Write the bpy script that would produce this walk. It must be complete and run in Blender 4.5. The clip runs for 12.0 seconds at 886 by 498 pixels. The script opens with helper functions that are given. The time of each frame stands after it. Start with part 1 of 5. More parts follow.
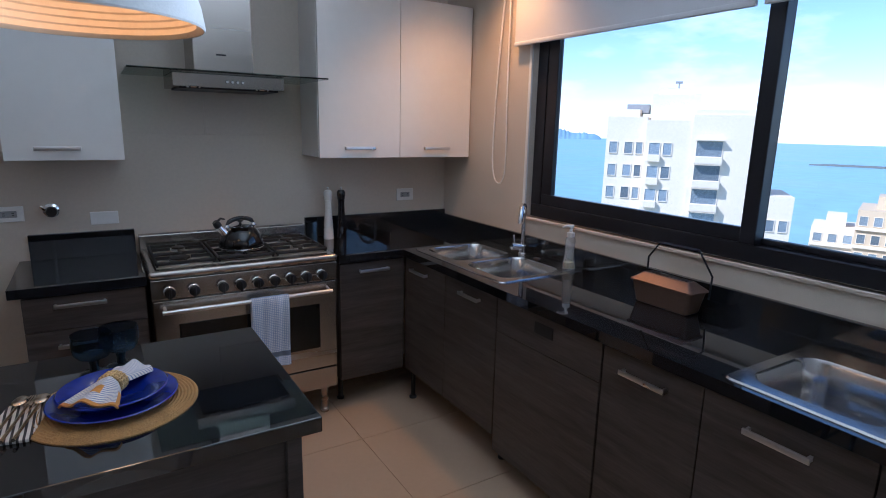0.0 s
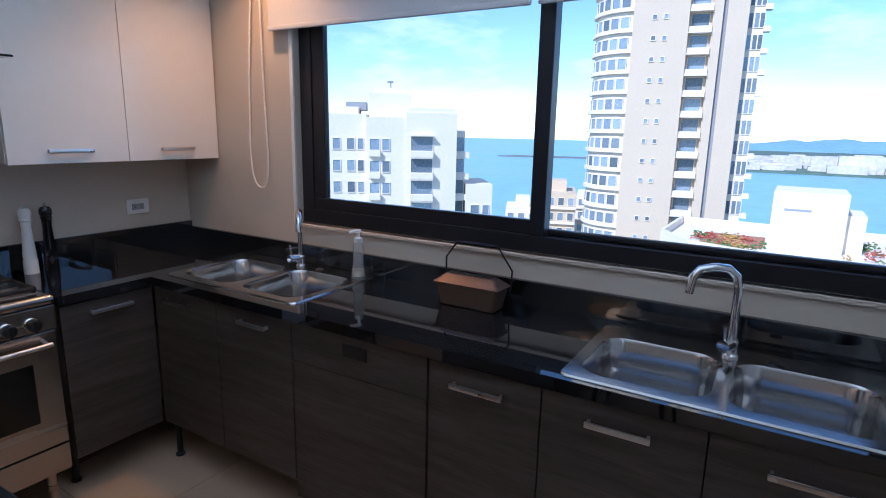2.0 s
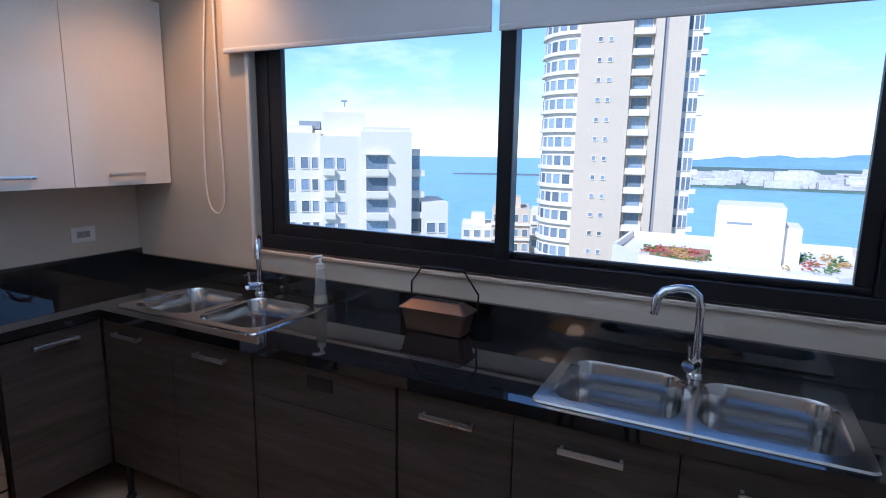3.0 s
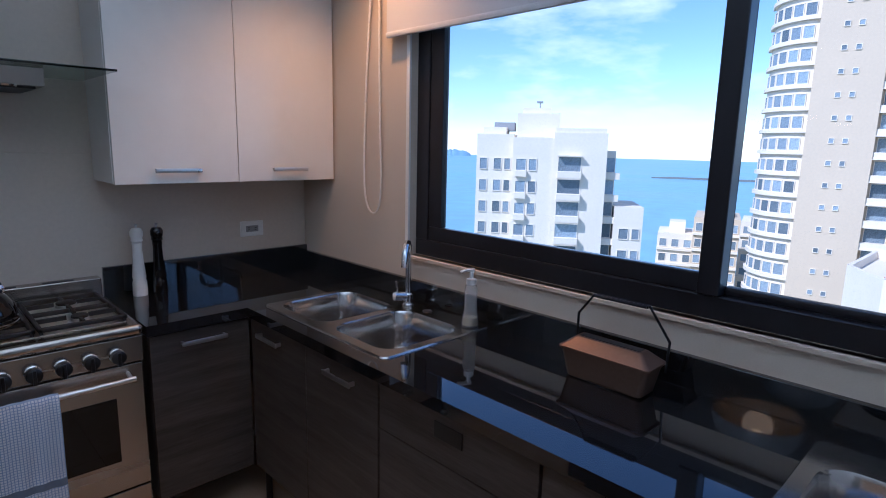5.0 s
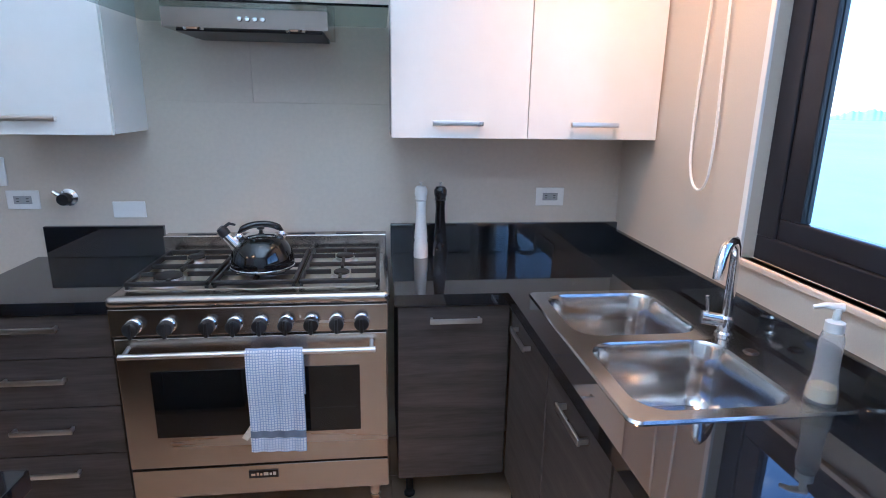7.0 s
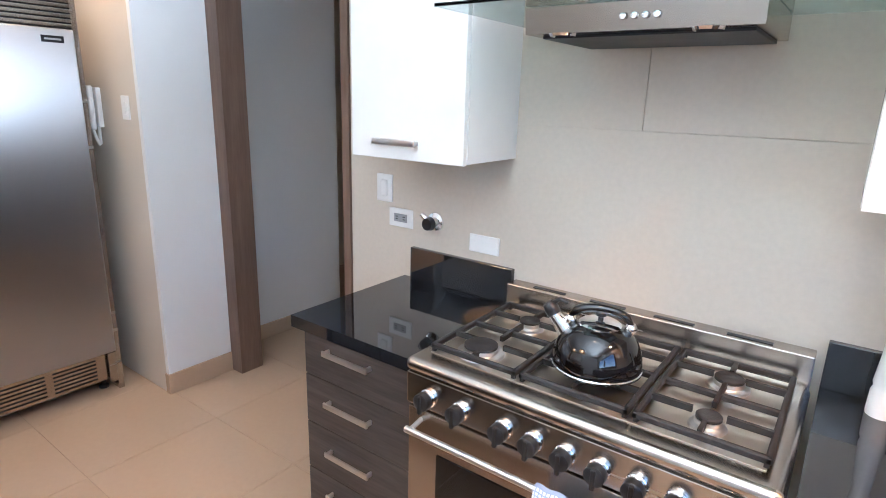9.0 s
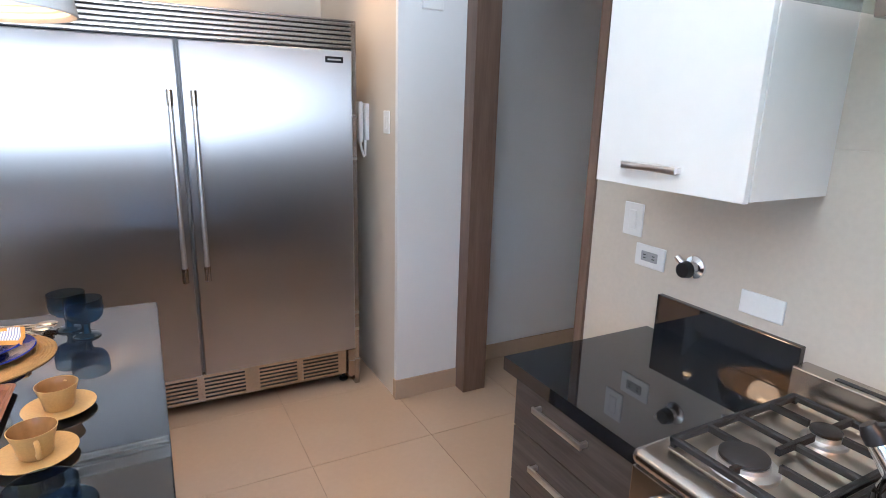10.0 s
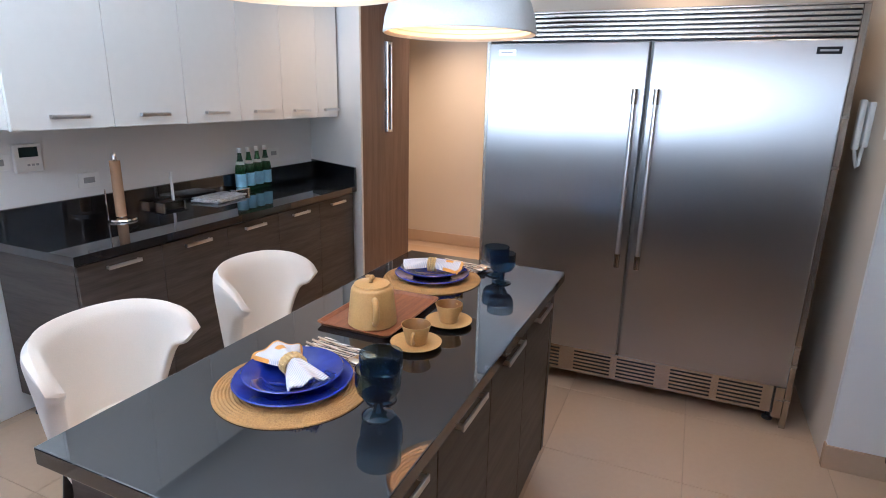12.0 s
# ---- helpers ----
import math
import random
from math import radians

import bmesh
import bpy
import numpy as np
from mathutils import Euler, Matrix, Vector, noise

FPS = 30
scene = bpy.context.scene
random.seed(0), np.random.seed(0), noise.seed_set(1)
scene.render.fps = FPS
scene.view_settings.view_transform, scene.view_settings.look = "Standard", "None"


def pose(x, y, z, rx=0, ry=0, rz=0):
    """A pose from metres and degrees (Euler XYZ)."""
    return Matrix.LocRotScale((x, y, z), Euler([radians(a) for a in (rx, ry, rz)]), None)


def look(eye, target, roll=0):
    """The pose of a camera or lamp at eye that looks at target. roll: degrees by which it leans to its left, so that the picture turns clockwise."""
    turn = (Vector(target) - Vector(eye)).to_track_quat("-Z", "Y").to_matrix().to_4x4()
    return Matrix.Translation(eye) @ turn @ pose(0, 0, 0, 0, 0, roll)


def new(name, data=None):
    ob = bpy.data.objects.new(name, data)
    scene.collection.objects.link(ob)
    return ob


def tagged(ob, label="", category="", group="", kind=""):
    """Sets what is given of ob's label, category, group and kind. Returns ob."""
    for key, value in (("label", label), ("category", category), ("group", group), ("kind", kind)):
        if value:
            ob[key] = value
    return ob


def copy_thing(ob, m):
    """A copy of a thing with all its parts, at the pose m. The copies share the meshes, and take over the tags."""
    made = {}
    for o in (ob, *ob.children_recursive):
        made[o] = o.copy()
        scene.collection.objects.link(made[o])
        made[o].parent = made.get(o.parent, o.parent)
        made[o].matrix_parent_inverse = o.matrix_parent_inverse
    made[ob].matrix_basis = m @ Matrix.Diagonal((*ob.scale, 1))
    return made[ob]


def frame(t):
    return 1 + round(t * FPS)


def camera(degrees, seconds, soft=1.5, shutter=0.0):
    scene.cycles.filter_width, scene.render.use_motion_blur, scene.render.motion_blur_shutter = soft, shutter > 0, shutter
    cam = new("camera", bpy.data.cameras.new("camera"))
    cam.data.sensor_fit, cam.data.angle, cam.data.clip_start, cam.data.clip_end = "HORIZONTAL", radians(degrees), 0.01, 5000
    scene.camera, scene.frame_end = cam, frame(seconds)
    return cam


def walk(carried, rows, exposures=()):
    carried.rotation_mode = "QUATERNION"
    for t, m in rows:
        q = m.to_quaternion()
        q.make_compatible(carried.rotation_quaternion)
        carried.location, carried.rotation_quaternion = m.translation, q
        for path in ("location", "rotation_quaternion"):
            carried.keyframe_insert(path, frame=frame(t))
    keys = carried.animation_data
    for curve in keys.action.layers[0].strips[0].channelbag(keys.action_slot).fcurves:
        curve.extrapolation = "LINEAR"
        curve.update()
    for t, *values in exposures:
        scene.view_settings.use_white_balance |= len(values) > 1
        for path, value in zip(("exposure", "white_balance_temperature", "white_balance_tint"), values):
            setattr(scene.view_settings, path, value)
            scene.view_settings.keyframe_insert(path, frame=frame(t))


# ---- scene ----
cam = camera(76.4, 12.0, soft=1.0)
PATH = [
    (0, (0.243, 0.149, 1.585), (1.274, 1.81, 1.163), 1.3),
    (0.5, (0.315, 0.3, 1.563), (1.551, 1.813, 1.134), 1.1),
    (1, (0.32, 0.398, 1.562), (1.741, 1.737, 1.128), 1.1),
    (1.5, (0.292, 0.472, 1.576), (1.874, 1.614, 1.14), 1.1),
    (2, (0.265, 0.52, 1.578), (1.945, 1.525, 1.165), 1.2),
    (2.5, (0.261, 0.538, 1.608), (2.006, 1.435, 1.221), 0.8),
    (2.7, (0.259, 0.548, 1.601), (2.025, 1.416, 1.243), 1.0),
    (4.3, (0.517, 0.586, 1.601), (2.136, 1.717, 1.287), 1.1),
    (4.5, (0.568, 0.579, 1.593), (2.123, 1.794, 1.271), 1.0),
    (5, (0.699, 0.743, 1.576), (2.076, 2.149, 1.22), 1.3),
    (5.5, (0.826, 0.875, 1.572), (1.944, 2.482, 1.163), 1.3),
    (6, (1.013, 0.951, 1.543), (1.826, 2.723, 1.097), 1.4),
    (6.5, (1.178, 1.044, 1.537), (1.714, 2.907, 1.045), 1.4),
    (6.7, (1.235, 1.065, 1.518), (1.642, 2.959, 1.022), 1.1),
    (8.3, (1.299, 1.606, 1.596), (0.731, 3.447, 1.06), 1.5),
    (8.5, (1.306, 1.665, 1.596), (0.58, 3.452, 1.069), 1.4),
    (9, (1.3, 1.829, 1.595), (0.156, 3.386, 1.077), 1.6),
    (9.5, (1.204, 1.949, 1.581), (-0.258, 3.221, 1.083), 1.5),
    (10, (1.126, 2.052, 1.591), (-0.585, 2.964, 1.102), 1.5),
    (10.5, (1.106, 2.196, 1.594), (-0.771, 2.679, 1.101), 1.3),
    (11, (1.132, 2.287, 1.589), (-0.806, 2.318, 1.096), 1.5),
    (11.5, (1.146, 2.347, 1.581), (-0.745, 1.944, 1.068), 1.3),
    (12, (1.22, 2.461, 1.592), (-0.549, 1.694, 1.061), 1.3),
]
EXPOSURES = [(0.0, 0.6, 5150, 14), (2.5, 0.5, 4900, 14), (5.0, 0.4, 4900, 16), (6.7, 1.55, 4700, 11), (8.3, 2.95, 5500, 12), (10.0, 2.62, 5550, 13), (11.4, 2.55, 5450, 13), (12.0, 2.2, 5350, 13)]
walk(cam, [(t, look(eye, target, roll)) for t, eye, target, roll in PATH], EXPOSURES)

# ---- world and lights ----
SUN_EL, SUN_AZ = 42.0, 166.0          # azimuth counted from +x towards +y
world = bpy.data.worlds.new("sky")
scene.world = world
world.use_nodes = True
wn, wl = world.node_tree.nodes, world.node_tree.links
wn.clear()
w_out = wn.new("ShaderNodeOutputWorld")
w_bg = wn.new("ShaderNodeBackground")
w_sky = wn.new("ShaderNodeTexSky")
w_sky.sky_type = "NISHITA"
w_sky.sun_disc = False
w_sky.sun_elevation = radians(SUN_EL)
w_sky.sun_rotation = radians(90.0 - SUN_AZ)
w_sky.air_density, w_sky.dust_density, w_sky.ozone_density = 1.0, 0.0, 3.0
w_co = wn.new("ShaderNodeTexCoord")
w_map = wn.new("ShaderNodeMapping")
w_map.inputs["Scale"].default_value = (1.0, 1.0, 3.4)
w_n = wn.new("ShaderNodeTexNoise")
w_n.inputs["Scale"].default_value, w_n.inputs["Detail"].default_value, w_n.inputs["Roughness"].default_value = 4.2, 9.0, 0.58
w_ramp = wn.new("ShaderNodeValToRGB")
w_ramp.color_ramp.elements[0].position, w_ramp.color_ramp.elements[1].position = 0.55, 0.82
w_sep = wn.new("ShaderNodeSeparateXYZ")
w_low = wn.new("ShaderNodeMapRange")          # cumulus gathers towards the horizon
for i_, v_ in ((1, 0.0), (2, 0.16), (3, 0.17), (4, 0.0)):
    w_low.inputs[i_].default_value = v_
w_sum = wn.new("ShaderNodeMath")
w_sum.operation = "ADD"
w_mix = wn.new("ShaderNodeMixRGB")
w_mix.inputs[2].default_value = (7.0, 7.2, 7.5, 1)
wl.new(w_co.outputs["Generated"], w_map.inputs[0])
wl.new(w_map.outputs[0], w_n.inputs["Vector"])
wl.new(w_co.outputs["Generated"], w_sep.inputs[0])
wl.new(w_sep.outputs[2], w_low.inputs[0])
wl.new(w_n.outputs["Fac"], w_sum.inputs[0])
wl.new(w_low.outputs[0], w_sum.inputs[1])
wl.new(w_sum.outputs[0], w_ramp.inputs[0])
wl.new(w_ramp.outputs[0], w_mix.inputs[0])
wl.new(w_sky.outputs[0], w_mix.inputs[1])
wl.new(w_mix.outputs[0], w_bg.inputs[0])
w_bg.inputs[1].default_value = 0.13
wl.new(w_bg.outputs[0], w_out.inputs[0])

sun = new("sun", bpy.data.lights.new("sun", "SUN"))
sun.data.energy, sun.data.angle, sun.data.color = 3.5, radians(0.5), (1.0, 0.92, 0.80)
sa, se = radians(SUN_AZ), radians(SUN_EL)
sun.matrix_world = look((40 * math.cos(sa) * math.cos(se), 40 * math.sin(sa) * math.cos(se), 40 * math.sin(se)), (0, 0, 0))

# added daylight fill just inside the window, thrown up and inwards to stay unseen
day = new("window_fill", bpy.data.lights.new("window_fill", "AREA"))
day.data.shape, day.data.size, day.data.size_y = "RECTANGLE", 2.35, 0.72
day.data.energy, day.data.color, day.data.spread = 21.0, (0.84, 0.94, 1.0), radians(90)
day.matrix_world = look((2.06, 1.32, 1.56), (1.06, 1.32, 2.36))

# downlights out of view, added where walls, floor and cabinets glow warm
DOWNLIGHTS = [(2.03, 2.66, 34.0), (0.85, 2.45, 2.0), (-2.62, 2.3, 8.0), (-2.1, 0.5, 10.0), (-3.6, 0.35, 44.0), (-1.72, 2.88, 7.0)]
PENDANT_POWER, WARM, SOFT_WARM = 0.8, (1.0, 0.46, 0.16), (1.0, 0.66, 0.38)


# ---- materials ----
def nodes_of(name):
    m = bpy.data.materials.new(name)
    m.use_nodes = True
    t = m.node_tree
    return m, t.nodes, t.links, t.nodes["Principled BSDF"]


def mat(name, col, rough=0.5, metal=0.0, var=0.12, scale=3.0, fine=90.0, bump=0.05, stretch=(1, 1, 1), spread=0.0, coat=0.0, aniso=0.0, transmit=0.0, ior=1.45, emit=None, power=0.0, sheen=0.0, rv=0.15):
    """A surface with broad and fine variation of colour and gloss, and a fine relief."""
    m, n, l, p = nodes_of(name)
    co, mp = n.new("ShaderNodeTexCoord"), n.new("ShaderNodeMapping")
    mp.inputs["Scale"].default_value = stretch
    l.new(co.outputs["Object"], mp.inputs[0])
    a, b = n.new("ShaderNodeTexNoise"), n.new("ShaderNodeTexNoise")
    a.inputs["Scale"].default_value, a.inputs["Detail"].default_value = scale, 4
    b.inputs["Scale"].default_value, b.inputs["Detail"].default_value = fine, 3
    l.new(mp.outputs[0], a.inputs["Vector"])
    l.new(mp.outputs[0], b.inputs["Vector"])
    add = n.new("ShaderNodeMath")
    add.operation = "ADD"
    l.new(a.outputs["Fac"], add.inputs[0])
    l.new(b.outputs["Fac"], add.inputs[1])
    rng = n.new("ShaderNodeMapRange")
    rng.inputs[1].default_value, rng.inputs[2].default_value = 0.6, 1.4
    rng.inputs[3].default_value, rng.inputs[4].default_value = 1 - var, 1 + var
    l.new(add.outputs[0], rng.inputs[0])
    src = rng.outputs[0]
    if spread:
        info, r2, mul = n.new("ShaderNodeObjectInfo"), n.new("ShaderNodeMapRange"), n.new("ShaderNodeMath")
        r2.inputs[3].default_value, r2.inputs[4].default_value = 1 - spread, 1 + spread
        l.new(info.outputs["Random"], r2.inputs[0])
        mul.operation = "MULTIPLY"
        l.new(src, mul.inputs[0])
        l.new(r2.outputs[0], mul.inputs[1])
        src = mul.outputs[0]
    vm = n.new("ShaderNodeVectorMath")
    vm.operation = "SCALE"
    vm.inputs[0].default_value = col
    l.new(src, vm.inputs["Scale"])
    l.new(vm.outputs[0], p.inputs["Base Color"])
    rr = n.new("ShaderNodeMapRange")
    rr.inputs[1].default_value, rr.inputs[2].default_value = 0.3, 0.7
    rr.inputs[3].default_value, rr.inputs[4].default_value = rough * (1 - rv), min(1, rough * (1 + rv))
    l.new(a.outputs["Fac"], rr.inputs[0])
    l.new(rr.outputs[0], p.inputs["Roughness"])
    p.inputs["Metallic"].default_value = metal
    p.inputs["Coat Weight"].default_value = coat
    p.inputs["Anisotropic"].default_value = aniso
    p.inputs["Transmission Weight"].default_value = transmit
    p.inputs["IOR"].default_value = ior
    p.inputs["Sheen Weight"].default_value = sheen
    if emit:
        p.inputs["Emission Color"].default_value = (*emit, 1)
        p.inputs["Emission Strength"].default_value = power
    if bump:
        bp = n.new("ShaderNodeBump")
        bp.inputs["Strength"].default_value, bp.inputs["Distance"].default_value = bump, 0.01
        l.new(b.outputs["Fac"], bp.inputs["Height"])
        l.new(bp.outputs[0], p.inputs["Normal"])
    return m


def wood_mat(name, dark, light, rough, stretch, scale=1.0):
    m, n, l, p = nodes_of(name)
    co, mp = n.new("ShaderNodeTexCoord"), n.new("ShaderNodeMapping")
    mp.inputs["Scale"].default_value = stretch
    l.new(co.outputs["Object"], mp.inputs[0])
    a, b = n.new("ShaderNodeTexNoise"), n.new("ShaderNodeTexNoise")
    a.inputs["Scale"].default_value, a.inputs["Detail"].default_value, a.inputs["Roughness"].default_value, a.inputs["Distortion"].default_value = scale, 6, 0.62, 0.5
    b.inputs["Scale"].default_value, b.inputs["Detail"].default_value = scale * 7, 3
    l.new(mp.outputs[0], a.inputs["Vector"])
    l.new(mp.outputs[0], b.inputs["Vector"])
    mx = n.new("ShaderNodeMath")
    mx.operation = "MULTIPLY_ADD"
    mx.inputs[1].default_value = 0.35
    l.new(b.outputs["Fac"], mx.inputs[0])
    l.new(a.outputs["Fac"], mx.inputs[2])
    ramp = n.new("ShaderNodeValToRGB")
    e = ramp.color_ramp.elements
    e[0].position, e[0].color = 0.50, (*dark, 1)
    e[1].position, e[1].color = 0.85, (*light, 1)
    l.new(mx.outputs[0], ramp.inputs[0])
    l.new(ramp.outputs[0], p.inputs["Base Color"])
    p.inputs["Roughness"].default_value = rough
    bp = n.new("ShaderNodeBump")
    bp.inputs["Strength"].default_value, bp.inputs["Distance"].default_value = 0.12, 0.004
    l.new(b.outputs["Fac"], bp.inputs["Height"])
    l.new(bp.outputs[0], p.inputs["Normal"])
    return m


def stripe_mat(name, base, line, axis, count, duty, rough=0.85, second=None):
    """Woven cloth: thin stripes along one axis, or a check along two."""
    m, n, l, p = nodes_of(name)
    co, sep = n.new("ShaderNodeTexCoord"), n.new("ShaderNodeSeparateXYZ")
    l.new(co.outputs["Object"], sep.inputs[0])

    def band(ax):
        mu, fr, lt = (n.new("ShaderNodeMath") for _ in range(3))
        mu.operation, fr.operation, lt.operation = "MULTIPLY", "FRACT", "LESS_THAN"
        mu.inputs[1].default_value, lt.inputs[1].default_value = count, duty
        l.new(sep.outputs[ax], mu.inputs[0])
        l.new(mu.outputs[0], fr.inputs[0])
        l.new(fr.outputs[0], lt.inputs[0])
        return lt.outputs[0]
    fac = band(axis)
    if second:
        mxm = n.new("ShaderNodeMath")
        mxm.operation = "MAXIMUM"
        l.new(fac, mxm.inputs[0])
        l.new(band(second), mxm.inputs[1])
        fac = mxm.outputs[0]
    mix = n.new("ShaderNodeMixRGB")
    mix.inputs[1].default_value, mix.inputs[2].default_value = (*base, 1), (*line, 1)
    l.new(fac, mix.inputs[0])
    l.new(mix.outputs[0], p.inputs["Base Color"])
    p.inputs["Roughness"].default_value = rough
    nz, bp = n.new("ShaderNodeTexNoise"), n.new("ShaderNodeBump")
    nz.inputs["Scale"].default_value = 400
    bp.inputs["Strength"].default_value, bp.inputs["Distance"].default_value = 0.3, 0.002
    l.new(nz.outputs["Fac"], bp.inputs["Height"])
    l.new(bp.outputs[0], p.inputs["Normal"])
    return m


WALL = mat("painted_wall", (0.62, 0.54, 0.44), 0.6, var=0.04, scale=1.2, fine=220, bump=0.04)
CLAD = mat("wall_slab", (0.60, 0.53, 0.44), 0.34, var=0.05, scale=1.5, fine=60, bump=0.02, spread=0.02)
WHITE_WALL = mat("white_wall", (0.76, 0.75, 0.73), 0.36, var=0.03, scale=1.2, fine=220, bump=0.03)
CEIL = mat("ceiling_paint", (0.8, 0.78, 0.74), 0.8, var=0.02, bump=0.02)
TILE = mat("floor_tile", (0.50, 0.36, 0.245), 0.22, var=0.03, scale=2.2, fine=40, bump=0.0, spread=0.02, rv=0.02)
GROUT = mat("grout", (0.40, 0.29, 0.20), 0.9, var=0.1)
GRANITE = mat("dark_granite", (0.009, 0.0105, 0.0135), 0.03, rv=0.04, ior=1.95, var=0.4, scale=40, fine=420, bump=0.0)
LAMINATE = wood_mat("grey_oak_laminate", (0.038, 0.029, 0.025), (0.088, 0.071, 0.061), 0.48, (1.3, 1.3, 16.0), 1.4)
LAM_VERT = wood_mat("brown_oak_laminate", (0.13, 0.08, 0.056), (0.195, 0.125, 0.09), 0.45, (14.0, 14.0, 1.0), 1.4)
CARCASS = mat("cabinet_carcass", (0.10, 0.085, 0.075), 0.6)
GLOSS_WHITE = mat("white_gloss_lacquer", (0.80, 0.78, 0.74), 0.17, var=0.02, scale=0.8, fine=20, bump=0.002, coat=0.15)
ALU = mat("brushed_aluminium", (0.72, 0.72, 0.72), 0.30, 1.0, var=0.06, stretch=(1, 1, 1), fine=300, bump=0.02)
STEEL = mat("stainless_steel", (0.45, 0.415, 0.375), 0.25, 1.0, var=0.05, scale=2, fine=160, stretch=(0.2, 0.2, 6), bump=0.008)
FRIDGE_STEEL = mat("fridge_steel", (0.45, 0.45, 0.46), 0.34, 1.0, rv=0.01, var=0.02, scale=1.2, fine=120, stretch=(0.3, 0.3, 5), bump=0.0, aniso=0.93)
ft = FRIDGE_STEEL.node_tree
ftan = ft.nodes.new("ShaderNodeTangent")
ftan.direction_type = "UV_MAP"
ft.links.new(ftan.outputs[0], ft.nodes["Principled BSDF"].inputs["Tangent"])
HOB_STEEL = mat("hob_steel", (0.62, 0.57, 0.50), 0.36, 1.0, var=0.05, scale=4, fine=160, stretch=(6, 0.3, 1), bump=0.006)
SINK_STEEL = mat("sink_steel", (0.55, 0.54, 0.53), 0.17, 1.0, var=0.06, scale=5, fine=200, bump=0.01)
CHROME = mat("chrome", (0.82, 0.83, 0.84), 0.05, 1.0, var=0.02, bump=0.0)
CAST_IRON = mat("cast_iron", (0.018, 0.017, 0.017), 0.55, var=0.2, fine=300, bump=0.2)
BLACK_GLOSS = mat("black_enamel", (0.006, 0.006, 0.007), 0.05, var=0.1, bump=0.0, coat=0.5)
BLACK_PLASTIC = mat("black_plastic", (0.015, 0.015, 0.016), 0.38, var=0.1)
OVEN_GLASS = mat("oven_glass", (0.006, 0.0065, 0.007), 0.03, rv=0.0, var=0.05, bump=0.0)
WHITE_PLASTIC = mat("white_plastic", (0.80, 0.79, 0.76), 0.35, var=0.03, bump=0.01)
GREY_PLASTIC = mat("grey_plastic", (0.34, 0.34, 0.34), 0.45)
WIN_FRAME = mat("dark_window_frame", (0.022, 0.022, 0.027), 0.34, 0.2, var=0.12, bump=0.01)
WIN_GLASS = mat("window_glass", (1, 1, 1), 0.0, var=0.0, bump=0.0, transmit=1.0, ior=1.12)
CANOPY_GLASS = mat("canopy_glass", (0.42, 0.55, 0.51), 0.02, var=0.0, bump=0.0, transmit=1.0, ior=1.3)
BLIND = mat("blind_fabric", (0.66, 0.65, 0.66), 0.85, var=0.04, fine=500, bump=0.1)
CORD = mat("cord", (0.82, 0.80, 0.74), 0.7)
SHADE_OUT = mat("pendant_plaster", (0.55, 0.55, 0.54), 0.75, var=0.06, fine=160, bump=0.08)
SHADE_IN = mat("pendant_lining", (0.82, 0.63, 0.43), 0.5, var=0.06, fine=60, bump=0.05)
BULB = mat("bulb_glow", (1, 0.8, 0.5), 0.4, emit=(1.0, 0.66, 0.34), power=5.0)
STOOL = mat("cream_upholstery", (0.74, 0.68, 0.60), 0.8, var=0.05, fine=350, bump=0.12, sheen=0.2)
DARK_METAL = mat("dark_metal", (0.02, 0.02, 0.022), 0.4, 0.6)
BLUE = mat("blue_glaze", (0.010, 0.024, 0.25), 0.16, var=0.25, scale=9, fine=40, bump=0.02, coat=0.4)
BLUE_GLASS = mat("blue_glass", (0.30, 0.43, 0.56), 0.02, var=0.0, bump=0.0, transmit=1.0, ior=1.25)
BLUE_STEM = mat("dark_blue_glass", (0.012, 0.03, 0.05), 0.03, var=0.0, bump=0.0, transmit=0.2)
WOVEN = mat("woven_fibre", (0.41, 0.24, 0.09), 0.85, var=0.3, scale=30, fine=260, bump=0.5)
NAPKIN = stripe_mat("striped_napkin", (0.76, 0.74, 0.72), (0.22, 0.29, 0.48), "Y", 165, 0.36)
ORANGE = mat("orange_cloth", (0.62, 0.30, 0.07), 0.85, var=0.3, scale=25, fine=300, bump=0.2)
RING = mat("beaded_ring", (0.62, 0.45, 0.20), 0.55, var=0.35, scale=120, fine=300, bump=0.4)
ZIGZAG = stripe_mat("patterned_napkin", (0.72, 0.68, 0.62), (0.04, 0.035, 0.035), "X", 85, 0.45)
CUTLERY = mat("champagne_cutlery", (0.70, 0.56, 0.42), 0.18, 1.0, var=0.05, bump=0.0)
OCHRE = mat("ochre_stoneware", (0.50, 0.31, 0.115), 0.42, var=0.12, scale=12, fine=200, bump=0.04)
OCHRE_IN = mat("brown_glaze", (0.26, 0.13, 0.045), 0.25, var=0.15, bump=0.02)
TRAY = wood_mat("walnut_tray", (0.15, 0.05, 0.02), (0.28, 0.11, 0.045), 0.38, (3, 22, 22), 2.0)
TOWEL = stripe_mat("checked_towel", (0.72, 0.75, 0.80), (0.30, 0.40, 0.58), "X", 110, 0.28, second="Z")
TOWEL_BAND = mat("towel_band", (0.16, 0.19, 0.25), 0.9)
LABEL_PAPER = mat("towel_label", (0.75, 0.70, 0.60), 0.8)
PAPER = mat("kraft_roll", (0.50, 0.30, 0.17), 0.85, var=0.1, fine=200, bump=0.15)
BOTTLE = mat("green_glass", (0.01, 0.13, 0.035), 0.04, var=0.05, bump=0.0, transmit=0.55)
BOTTLE_LABEL = mat("pale_blue_label", (0.30, 0.58, 0.78), 0.5, var=0.12, scale=40, fine=200, bump=0.0)
PEARL = mat("pearl_label", (0.70, 0.72, 0.66), 0.5)
